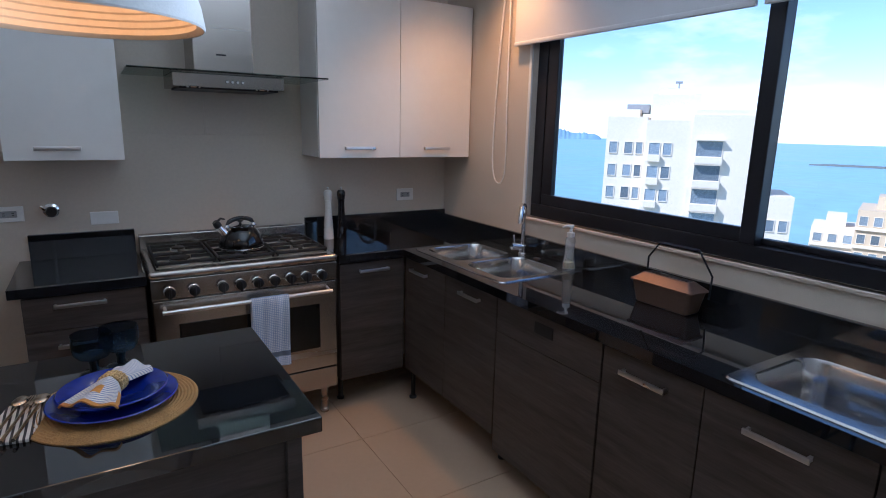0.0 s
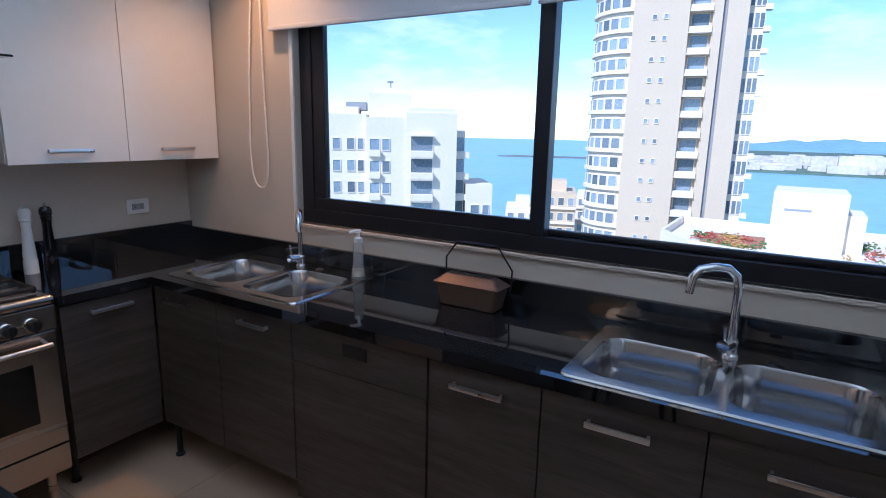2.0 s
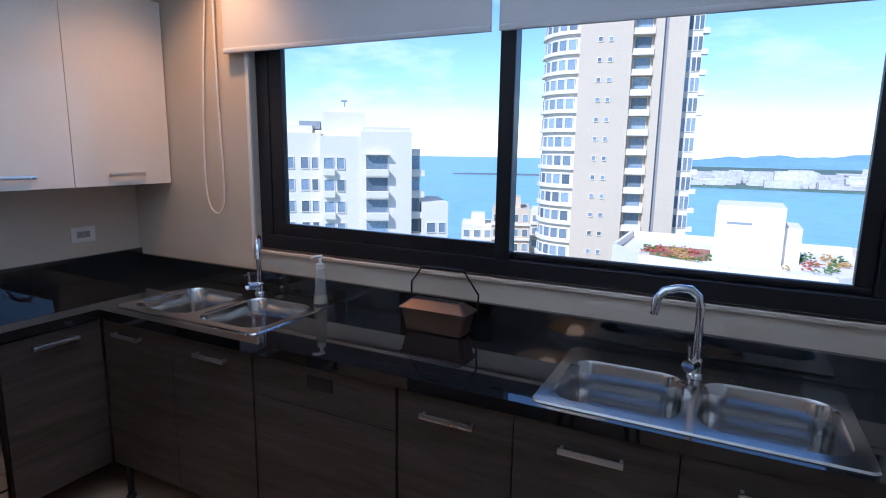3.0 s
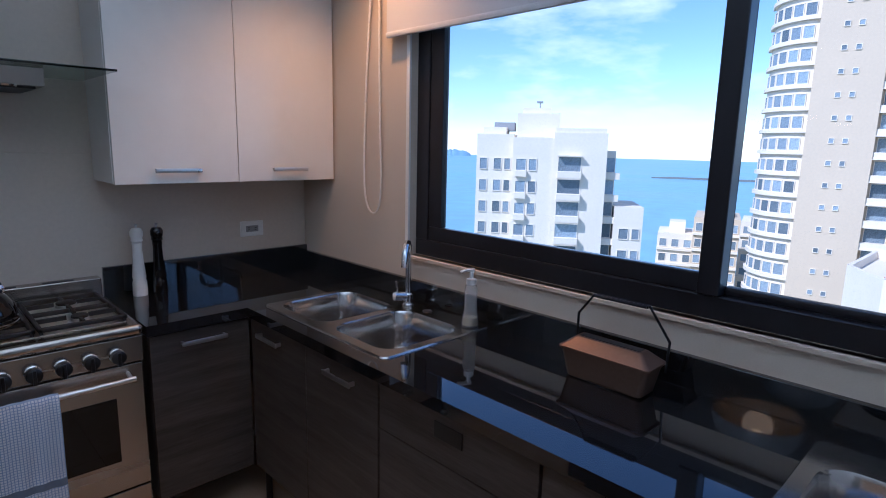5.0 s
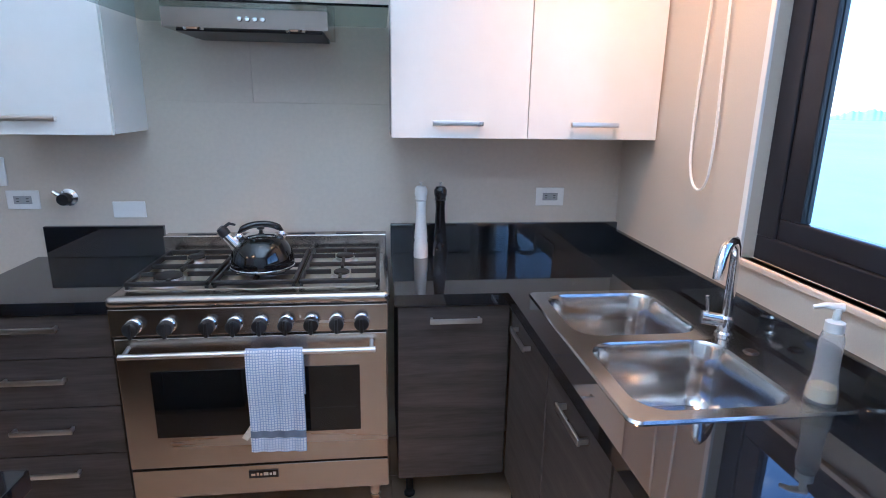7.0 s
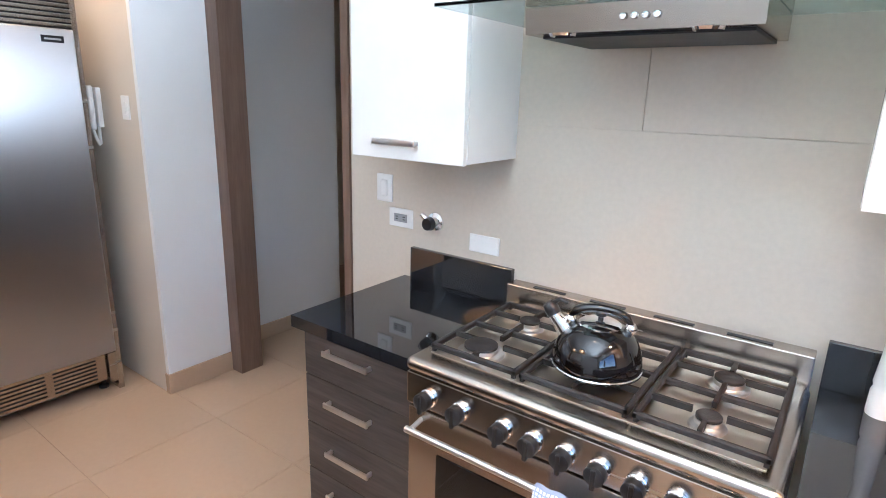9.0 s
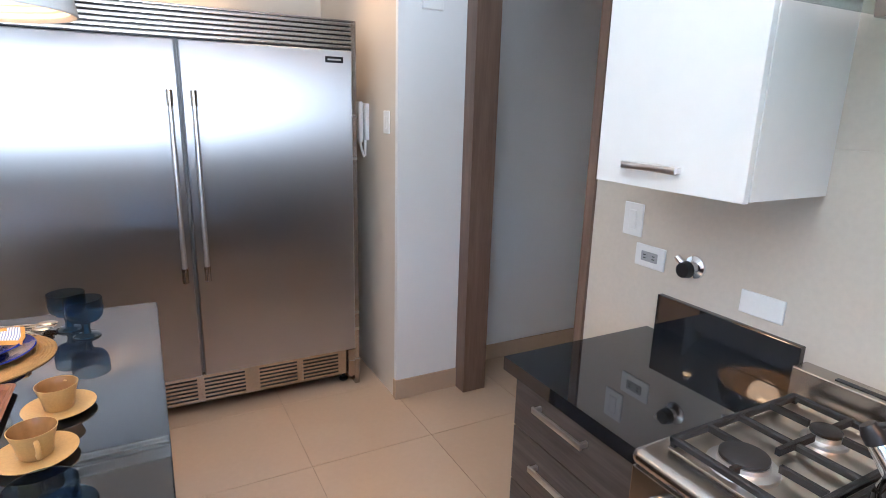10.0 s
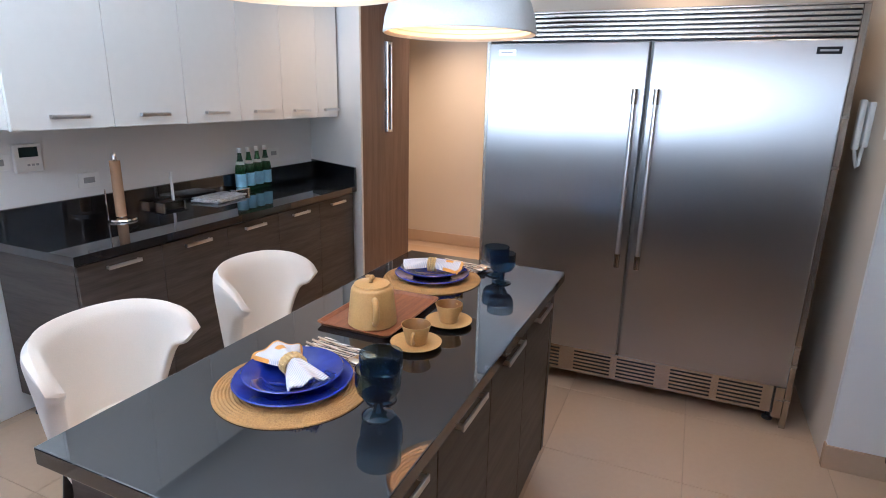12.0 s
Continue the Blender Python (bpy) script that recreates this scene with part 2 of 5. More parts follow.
BRONZE = mat("bronze_caddy", (0.17, 0.105, 0.075), 0.42, 0.6, var=0.1, bump=0.02)
SOAP_BODY = mat("clear_bottle", (0.96, 0.97, 0.97), 0.12, var=0.0, bump=0.0, transmit=0.85, ior=1.15)
SOAP_LIQ = mat("soap_liquid", (0.75, 0.64, 0.36), 0.2, var=0.05, transmit=0.4)
PAGE = mat("magazine_page", (0.60, 0.62, 0.64), 0.5, var=0.45, scale=28, fine=90, bump=0.02)
SCREEN = mat("dark_screen", (0.02, 0.035, 0.035), 0.15)
# lightened blue: haze over the bay is put into the base colour
SEA = mat("sea_water", (0.24, 0.44, 0.56), 0.34, var=0.2, scale=0.004, fine=0.05, bump=0.1)
FACADE = mat("cream_facade", (0.64, 0.52, 0.38), 0.8, var=0.05, scale=0.15, fine=3, bump=0.05)
FACADE_W = mat("white_facade", (0.80, 0.715, 0.60), 0.8, var=0.05, scale=0.15, fine=3, bump=0.05)
PANE = mat("facade_window", (0.22, 0.27, 0.32), 0.12, var=0.4, scale=0.6, fine=5, bump=0.0, spread=0.5)
ROOF = mat("roof_grey", (0.30, 0.31, 0.33), 0.8)
LAND = mat("far_land", (0.12, 0.17, 0.13), 0.9, var=0.3, scale=0.01, fine=0.1)
# distance haze is put into the hills' blue base colour
HAZE = mat("hazed_hills", (0.24, 0.40, 0.52), 0.95, var=0.2, scale=0.004, fine=0.05)
TOWN = mat("far_town", (0.58, 0.54, 0.50), 0.85, var=0.3, scale=0.02, fine=0.2)
TERRA = mat("terracotta", (0.38, 0.17, 0.11), 0.8)
SHRUB = mat("shrub_green", (0.10, 0.17, 0.05), 0.8, var=0.4, scale=2, fine=9)
SHRUB_Y = mat("shrub_flowering", (0.46, 0.28, 0.08), 0.8, var=0.4, scale=2, fine=9)
SHRUB_R = mat("shrub_red_flowering", (0.40, 0.10, 0.07), 0.8, var=0.4, scale=2, fine=9)
ROCK = mat("breakwater_rock", (0.16, 0.17, 0.17), 0.9)


# ---- mesh helpers ----
def link(name, bm, material, smooth=False, kind=""):
    me = bpy.data.meshes.new(name)
    bm.normal_update()
    bm.edges.index_update()
    crisp = []
    if smooth:      # broad flat faces keep their own normal beside narrow bevels
        for e in bm.edges:
            if len(e.link_faces) == 2:
                a0, a1 = sorted(f.calc_area() for f in e.link_faces)
                if a1 > 12 * a0 and e.calc_face_angle(0) > 0.12:
                    crisp.append(e.index)
    bm.to_mesh(me)
    bm.free()
    for m in (material if isinstance(material, (list, tuple)) else [material]):
        me.materials.append(m)
    if smooth:
        me.shade_smooth()
        me.set_sharp_from_angle(angle=radians(38))
        for i in crisp:
            me.edges[i].use_edge_sharp = True
    ob = new(name, me)
    if kind:
        ob["kind"] = kind
    return ob


def placed(ob):
    """Where an object stands in the world, by its own chain of parents."""
    if not ob:
        return Matrix.Identity(4)
    return placed(ob.parent) @ ob.matrix_parent_inverse @ ob.matrix_basis


def part(name, bm, material, parent, label="", smooth=True):
    ob = link(name, bm, material, smooth)
    ob.parent = parent
    ob.matrix_parent_inverse = placed(parent).inverted()
    if label:
        ob["label"] = label
    return ob


def thing(name, at, label, category, group=""):
    ob = new(name)
    ob.matrix_basis = Matrix.Translation(at)
    ob.empty_display_size = 0.05
    return tagged(ob, label, category, group)


def box(*dims, bev=0.0, seg=2, bm=None):
    """dims: x0, x1, y0, y1, z0, z1."""
    bm = bm or bmesh.new()
    x0, x1, y0, y1, z0, z1 = dims
    m = Matrix.Translation(((x0 + x1) / 2, (y0 + y1) / 2, (z0 + z1) / 2)) @ Matrix.Diagonal((x1 - x0, y1 - y0, z1 - z0, 1))
    v = bmesh.ops.create_cube(bm, size=1, matrix=m)["verts"]
    if bev:
        e = list({e for w in v for e in w.link_edges})
        bmesh.ops.bevel(bm, geom=e, offset=bev, segments=seg, affect="EDGES", profile=0.5)
    return bm


def lathe(profile, at=(0, 0, 0), seg=32, bm=None, squash=1.0):
    """profile: (radius, height) pairs; a radius of 0 closes the end."""
    bm = bm or bmesh.new()
    rings = []
    for r, z in profile:
        if r <= 1e-6:
            rings.append([bm.verts.new((at[0], at[1], at[2] + z))])
        else:
            rings.append([bm.verts.new((at[0] + r * math.cos(2 * math.pi * i / seg), at[1] + squash * r * math.sin(2 * math.pi * i / seg), at[2] + z)) for i in range(seg)])
    for a, b in zip(rings, rings[1:]):
        for i in range(seg):
            j = (i + 1) % seg
            if len(a) == 1 and len(b) == 1:
                continue
            if len(a) == 1:
                bm.faces.new((a[0], b[j], b[i]))
            elif len(b) == 1:
                bm.faces.new((a[i], a[j], b[0]))
            else:
                bm.faces.new((a[i], a[j], b[j], b[i]))
    bmesh.ops.recalc_face_normals(bm, faces=bm.faces)
    return bm


def tube(points, r, seg=10, bm=None, smooth_steps=0):
    """A round rod along points, with closed ends."""
    bm = bm or bmesh.new()
    pts = [Vector(p) for p in points]
    for _ in range(smooth_steps):
        q = [pts[0]]
        for a, b in zip(pts, pts[1:]):
            q += [a.lerp(b, 0.25), a.lerp(b, 0.75)]
        pts = q + [pts[-1]]
    rings, ref = [], None
    for i, p in enumerate(pts):
        d = (pts[min(i + 1, len(pts) - 1)] - pts[max(i - 1, 0)]).normalized()
        if ref is None:
            ref = d.orthogonal().normalized()
        ref = (ref - d * ref.dot(d)).normalized()
        s2 = d.cross(ref)
        rad = r[i] if isinstance(r, (list, tuple)) else r
        rings.append([bm.verts.new(p + rad * (math.cos(2 * math.pi * k / seg) * ref + math.sin(2 * math.pi * k / seg) * s2)) for k in range(seg)])
    for a, b in zip(rings, rings[1:]):
        for k in range(seg):
            bm.faces.new((a[k], a[(k + 1) % seg], b[(k + 1) % seg], b[k]))
    bm.faces.new(rings[0][::-1])
    bm.faces.new(rings[-1])
    return bm


def prism(outline, z0, z1, bm=None):
    """An upright prism over a plan outline."""
    bm = bm or bmesh.new()
    lo = [bm.verts.new((x, y, z0)) for x, y in outline]
    hi = [bm.verts.new((x, y, z1)) for x, y in outline]
    k = len(outline)
    for i in range(k):
        bm.faces.new((lo[i], lo[(i + 1) % k], hi[(i + 1) % k], hi[i]))
    bm.faces.new(lo[::-1])
    bm.faces.new(hi)
    bmesh.ops.recalc_face_normals(bm, faces=bm.faces)
    return bm


def rounded(x0, x1, y0, y1, r, steps=6):
    pts = []
    for cx, cy, a0 in ((x1 - r, y1 - r, 0), (x0 + r, y1 - r, 90), (x0 + r, y0 + r, 180), (x1 - r, y0 + r, 270)):
        for i in range(steps + 1):
            a = radians(a0 + 90 * i / steps)
            pts.append((cx + r * math.cos(a), cy + r * math.sin(a)))
    return pts


def structure(name, bm, material, label="", smooth=False):
    return tagged(link(name, bm, material, smooth), label, kind="structure")


# ---- structure ----
N_Y, E_X, S_Y, CEIL_Z = 3.485, 2.31, -0.46, 2.62
WIN = (0.05, 2.60, 1.105, 2.40)       # opening: y, y, z, z
structure("wall_north", box(-0.40, 2.51, N_Y + 0.012, N_Y + 0.20, 0, CEIL_Z), WALL, "beige wall behind the cooker")
ew = bmesh.new()
for d in ((E_X, 2.51, S_Y, WIN[0], 0, CEIL_Z), (E_X, 2.51, WIN[1], N_Y, 0, CEIL_Z), (E_X, 2.51, WIN[0], WIN[1], 0, WIN[2]), (E_X, 2.51, WIN[0], WIN[1], WIN[3], CEIL_Z)):
    box(*d, bm=ew)
structure("wall_east", ew, WALL, "beige wall with the wide window")
structure("wall_south", box(-4.5, 2.51, S_Y - 0.2, S_Y, 0, CEIL_Z), WHITE_WALL, "white wall behind the long sideboard run")
structure("wall_side", prism([(-2.412, 0.205), (-2.435, 0.205), (-2.74, S_Y), (-2.70, S_Y)], 0, CEIL_Z), WHITE_WALL, "white return wall at the end of the sideboard")
structure("wall_west", box(-4.5, -4.3, S_Y, 2.6, 0, CEIL_Z), WALL, "peach wall of the passage")
structure("wall_fridge", box(-3.0, -2.80, 1.10, 3.18, 0, CEIL_Z), WALL, "beige wall behind the refrigerators")
structure("wall_passage", box(-4.3, -3.0, 1.10, 1.25, 0, CEIL_Z), WALL)
structure("wall_pier", box(-4.3, -4.2, 0.62, 1.10, 0, CEIL_Z), WALL)
structure("wall_alcove", box(-3.0, -1.53, 3.18, 3.50, 0, CEIL_Z), WALL, "beige wall beside the refrigerators")
structure("wall_column", box(-1.53, -1.50, 3.18, 3.555, 0.115, CEIL_Z), WHITE_WALL, "white end face of the wall")
structure("wall_corridor", box(-1.95, -1.73, 3.50, 4.64, 0, CEIL_Z), WHITE_WALL, "pale glossy corridor wall")
structure("wall_corridor_end", box(-2.6, 0.0, 6.2, 6.4, 0, CEIL_Z), WHITE_WALL)
structure("wall_corridor_east", box(-0.40, -0.2, N_Y + 0.20, 6.2, 0, CEIL_Z), WALL)
structure("wall_corridor_west", box(-2.8, -2.6, 4.44, 6.4, 0, CEIL_Z), WALL)
structure("wall_corridor_back", box(-2.6, -1.95, 4.44, 4.60, 0, CEIL_Z), WALL)
structure("ceiling", box(-4.5, 2.51, S_Y - 0.2, 6.4, CEIL_Z, CEIL_Z + 0.15), CEIL, "white ceiling")
structure("door_jamb", box(-1.526, -1.405, 3.556, 3.70, 0, CEIL_Z), LAM_VERT, "brown wooden door lining")
structure("door_jamb_right", box(-0.44, -0.40, N_Y - 0.012, N_Y + 0.19, 0, CEIL_Z), LAM_VERT, "brown wooden door lining")
for nm, d in (("baseboard", (-1.53, -1.492, 3.172, 3.555, 0, 0.115)), ("baseboard", (-1.73, -1.72, 3.70, 4.64, 0, 0.10)), ("baseboard", (-4.3, -4.29, S_Y, 0.62, 0, 0.12)), ("baseboard", (-4.2, -4.19, 0.62, 1.10, 0, 0.12))):
    structure(nm, box(*d, bev=0.002), TILE, "beige tiled skirting")
structure("window_sill", box(2.296, 2.345, WIN[0], WIN[1] + 0.025, 1.088, 1.105, bev=0.003), WALL, "beige painted window sill")
structure("window_reveal", box(2.300, 2.345, WIN[1], WIN[1] + 0.022, 1.105, 2.40, bev=0.002), WHITE_PLASTIC, "white reveal trim")

floor = structure("floor", box(-4.5, 2.51, S_Y - 0.2, 6.4, -0.12, -0.004), GROUT, "beige porcelain tiled floor")


def window_unit():
    w = structure("window_1", box(2.345, 2.42, WIN[0], WIN[1], WIN[2], WIN[2] + 0.07, bev=0.004), WIN_FRAME, "wide dark-framed sliding window over the sinks")
    for nm, d in (("window_frame", (2.345, 2.42, WIN[0], 0.125, WIN[2] + 0.07, 2.40)), ("window_frame", (2.345, 2.42, 2.525, WIN[1], WIN[2] + 0.07, 2.40)),
                  ("window_frame", (2.345, 2.42, 0.125, 2.525, 2.33, 2.40)),
                  ("sash_rail", (2.352, 2.385, 1.362, 2.525, 1.175, 1.235)), ("sash_rail", (2.352, 2.385, 1.362, 2.525, 2.28, 2.33)), ("sash_stile", (2.352, 2.385, 2.448, 2.525, 1.235, 2.28)),
                  ("sash_stile", (2.335, 2.40, 1.300, 1.362, 1.175, 2.33)), ("sash_rail", (2.375, 2.41, 0.125, 1.300, 1.175, 1.200)), ("sash_rail", (2.375, 2.41, 0.125, 1.300, 2.28, 2.33)), ("sash_stile", (2.375, 2.41, 0.125, 0.176, 1.200, 2.28))):
        part(nm, box(*d, bev=0.004), WIN_FRAME, w)
    for y0, y1, z0, x in ((1.362, 2.448, 1.235, 2.366), (0.176, 1.300, 1.200, 2.390)):
        g = part("pane", box(x, x + 0.005, y0, y1, z0, 2.28), WIN_GLASS, w, "clear glass pane", smooth=False)
        g.visible_shadow = False


window_unit()


def blind(y0, y1, zb):
    b = thing("roller_blind", (2.28, (y0 + y1) / 2, zb), "white fabric roller blind, half lowered over the window", "blind", "blinds over the window")
    part("fabric", box(2.272, 2.275, y0, y1, zb + 0.02, 2.42), BLIND, b)
    part("bottom_bar", box(2.265, 2.282, y0, y1, zb, zb + 0.022, bev=0.004), BLIND, b)
    part("roller", tube([(2.27, y0, 2.43), (2.27, y1, 2.43)], 0.028, 16), BLIND, b)
    for y in (y0, y1):
        part("bracket", box(2.24, 2.309, y - 0.006, y + 0.006, 2.40, 2.47), WHITE_PLASTIC, b)
    return b


bl = blind(1.375, 2.72, 2.025)
blind(0.0, 1.345, 2.025)
part("cord", tube([(2.285, 2.79, 2.42), (2.29, 2.795, 1.8), (2.29, 2.775, 1.36), (2.29, 2.81, 1.262), (2.29, 2.88, 1.275), (2.29, 2.915, 1.40), (2.29, 2.89, 1.9), (2.285, 2.83, 2.42)], 0.0045, 6, smooth_steps=2), CORD, bl, "thin looped pull cord")

# ---- kitchen units ----
def bar_handle(x0, x1, y, z, out, parent, axis="x"):
    """A flat bar handle; out: how far it stands off along the front's normal."""
    bm = bmesh.new()
    if axis == "x":
        s = 1 if out > 0 else -1
        box(x0, x1, min(y + out, y + out - s * 0.008), max(y + out, y + out - s * 0.008), z - 0.009, z + 0.009, bev=0.002, bm=bm)
        for x in (x0 + 0.004, x1 - 0.012):
            box(x, x + 0.008, min(y, y + out - s * 0.006), max(y, y + out - s * 0.006), z - 0.007, z + 0.007, bm=bm)
    else:
        s = 1 if out > 0 else -1
        box(min(y + out, y + out - s * 0.008), max(y + out, y + out - s * 0.008), x0, x1, z - 0.009, z + 0.009, bev=0.002, bm=bm)
        for x in (x0 + 0.004, x1 - 0.012):
            box(min(y, y + out - s * 0.006), max(y, y + out - s * 0.006), x, x + 0.008, z - 0.007, z + 0.007, bm=bm)
    return part("handle", bm, ALU, parent, "brushed aluminium bar handle")


def legs(c, spots, h=0.17):
    for x, y in spots:
        part("leg", lathe([(0, 0), (0.022, 0), (0.022, 0.01), (0.014, 0.018), (0.014, h), (0, h)], (x, y, 0), 12), BLACK_PLASTIC, c)


# north: right-hand base cabinet and left-hand drawers
c = thing("base_cabinet", (1.52, 3.2, 0), "grey-brown oak laminate base cabinet beside the cooker", "cabinet", "base cabinets")
part("body", box(1.322, 1.718, 2.955, 3.46, 0.178, 0.858), CARCASS, c)
d = part("door", box(1.322, 1.712, 2.935, 2.953, 0.18, 0.852, bev=0.002), LAMINATE, c)
bar_handle(1.43, 1.61, 2.935, 0.805, -0.028, d)
legs(c, [(1.37, 3.08), (1.36, 3.4), (1.68, 3.4)])

c = thing("drawer_cabinet", (0.165, 3.2, 0), "grey-brown oak laminate cabinet with four drawers", "cabinet", "base cabinets")
part("body", box(-0.064, 0.392, 2.955, 3.46, 0.10, 0.858), LAMINATE, c)
for z0, z1, zh in ((0.705, 0.852, 0.812), (0.528, 0.701, 0.632), (0.350, 0.524, 0.450), (0.12, 0.346, 0.285)):
    d = part("drawer_front", box(-0.064, 0.392, 2.935, 2.953, z0, z1, bev=0.002), LAMINATE, c)
    bar_handle(0.045, 0.240, 2.935, zh, -0.028, d)
legs(c, [(-0.03, 3.0), (-0.03, 3.4), (0.36, 3.0), (0.36, 3.4)], 0.10)

# east run
def east_unit(y0, y1, label, doors, hz=0.79, legspots=True):
    c = thing("base_cabinet", (2.0, (y0 + y1) / 2, 0), label, "cabinet", "base cabinets")
    part("body", box(1.738, 2.28, y0 + 0.002, y1 - 0.002, 0.178, 0.68), CARCASS, c)
    for a, b, h0, h1 in doors:
        d = part("door", box(1.718, 1.736, a + 0.002, b - 0.002, 0.18, 0.852, bev=0.002), LAMINATE, c)
        if h1:
            bar_handle(h0, h1, 1.718, hz, -0.028, d, "y")
    legs(c, [(1.83, y0 + 0.05), (1.83 if y1 < 2.9 else 1.75, y1 - 0.05), (2.24, y0 + 0.05), (2.24, y1 - 0.05)])


east_unit(2.058, 2.93, "grey-brown oak laminate cabinet under the corner sink", [(2.495, 2.93, 2.67, 2.84), (2.058, 2.495, 2.18, 2.345)], 0.803)
east_unit(1.045, 1.435, "grey-brown oak laminate base cabinet below the counter", [(1.045, 1.435, 1.162, 1.343)])
east_unit(0.60, 1.045, "grey-brown oak laminate cabinet under the second sink", [(0.60, 1.045, 0.733, 0.909)])
east_unit(0.15, 0.60, "grey-brown oak laminate cabinet under the second sink", [(0.15, 0.60, 0.29, 0.465)])
east_unit(-0.44, 0.15, "grey-brown oak laminate base cabinet at the end", [(-0.44, 0.15, -0.23, -0.05)])

dw = thing("dishwasher", (2.0, 1.75, 0), "built-in dishwasher with a grey-brown laminate front", "dishwasher")
part("body", box(1.738, 2.28, 1.44, 2.054, 0.10, 0.84), CARCASS, dw)
d = part("door", box(1.718, 1.736, 1.442, 2.052, 0.11, 0.698, bev=0.002), LAMINATE, dw)
d = part("control_panel", box(1.718, 1.736, 1.442, 2.052, 0.702, 0.852, bev=0.002), LAMINATE, dw)
# square vent, a black plate set on the panel
part("vent", box(1.713, 1.7175, 1.69, 1.80, 0.775, 0.825, bev=0.002), BLACK_PLASTIC, d, "dark square vent")

# counters
T0, T1 = 0.862, 0.902
SINK1, SINK2 = (1.765, 2.275, 2.09, 2.90), (1.73, 2.225, 0.19, 1.00)


def worktop(name, rects, label):
    """One slab over several rectangles that meet edge to edge."""
    xs = sorted({v for r in rects for v in r[:2]})
    ys = sorted({v for r in rects for v in r[2:]})
    full = {(i, k) for i in range(len(xs) - 1) for k in range(len(ys) - 1)
            if any(r[0] <= xs[i] and xs[i + 1] <= r[1] and r[2] <= ys[k] and ys[k + 1] <= r[3] for r in rects)}
    bm, seen = bmesh.new(), {}

    def v(i, k, z):
        if (i, k, z) not in seen:
            seen[i, k, z] = bm.verts.new((xs[i], ys[k], z))
        return seen[i, k, z]
    for i, k in full:
        bm.faces.new([v(a, b, T1) for a, b in ((i, k), (i + 1, k), (i + 1, k + 1), (i, k + 1))])
        bm.faces.new([v(a, b, T0) for a, b in ((i, k), (i, k + 1), (i + 1, k + 1), (i + 1, k))])
        for di, dk, a, b in ((0, -1, (i, k), (i + 1, k)), (1, 0, (i + 1, k), (i + 1, k + 1)), (0, 1, (i + 1, k + 1), (i, k + 1)), (-1, 0, (i, k + 1), (i, k))):
            if (i + di, k + dk) not in full:
                bm.faces.new((v(*a, T0), v(*b, T0), v(*b, T1), v(*a, T1)))
    return tagged(link(name, bm, GRANITE), label, "worktop")


s1, s2 = [(a + 0.015, b - 0.015, c1 + 0.015, d1 - 0.015) for a, b, c1, d1 in (SINK1, SINK2)]
worktop("worktop", [(1.31, E_X, 2.916, N_Y), (1.70, E_X, s1[3], 2.916), (1.70, s1[0], s1[2], s1[3]), (s1[1], E_X, s1[2], s1[3]), (1.70, E_X, s2[3], s1[2]),
                    (1.70, s2[0], s2[2], s2[3]), (s2[1], E_X, s2[2], s2[3]), (1.70, E_X, S_Y, s2[2])], "polished near-black granite worktop, L-shaped under the window")
worktop("worktop", [(-0.105, 0.40, 2.916, N_Y)], "polished near-black granite worktop over the drawers")
for d in ((1.31, E_X, N_Y - 0.02, N_Y, T1, 1.03), (2.288, E_X, S_Y, N_Y - 0.02, T1, 1.0), (-0.06, 0.395, N_Y - 0.02, N_Y, T1, 1.03)):
    tagged(structure("backsplash", box(*d, bev=0.002), GRANITE, "low near-black granite upstand"))


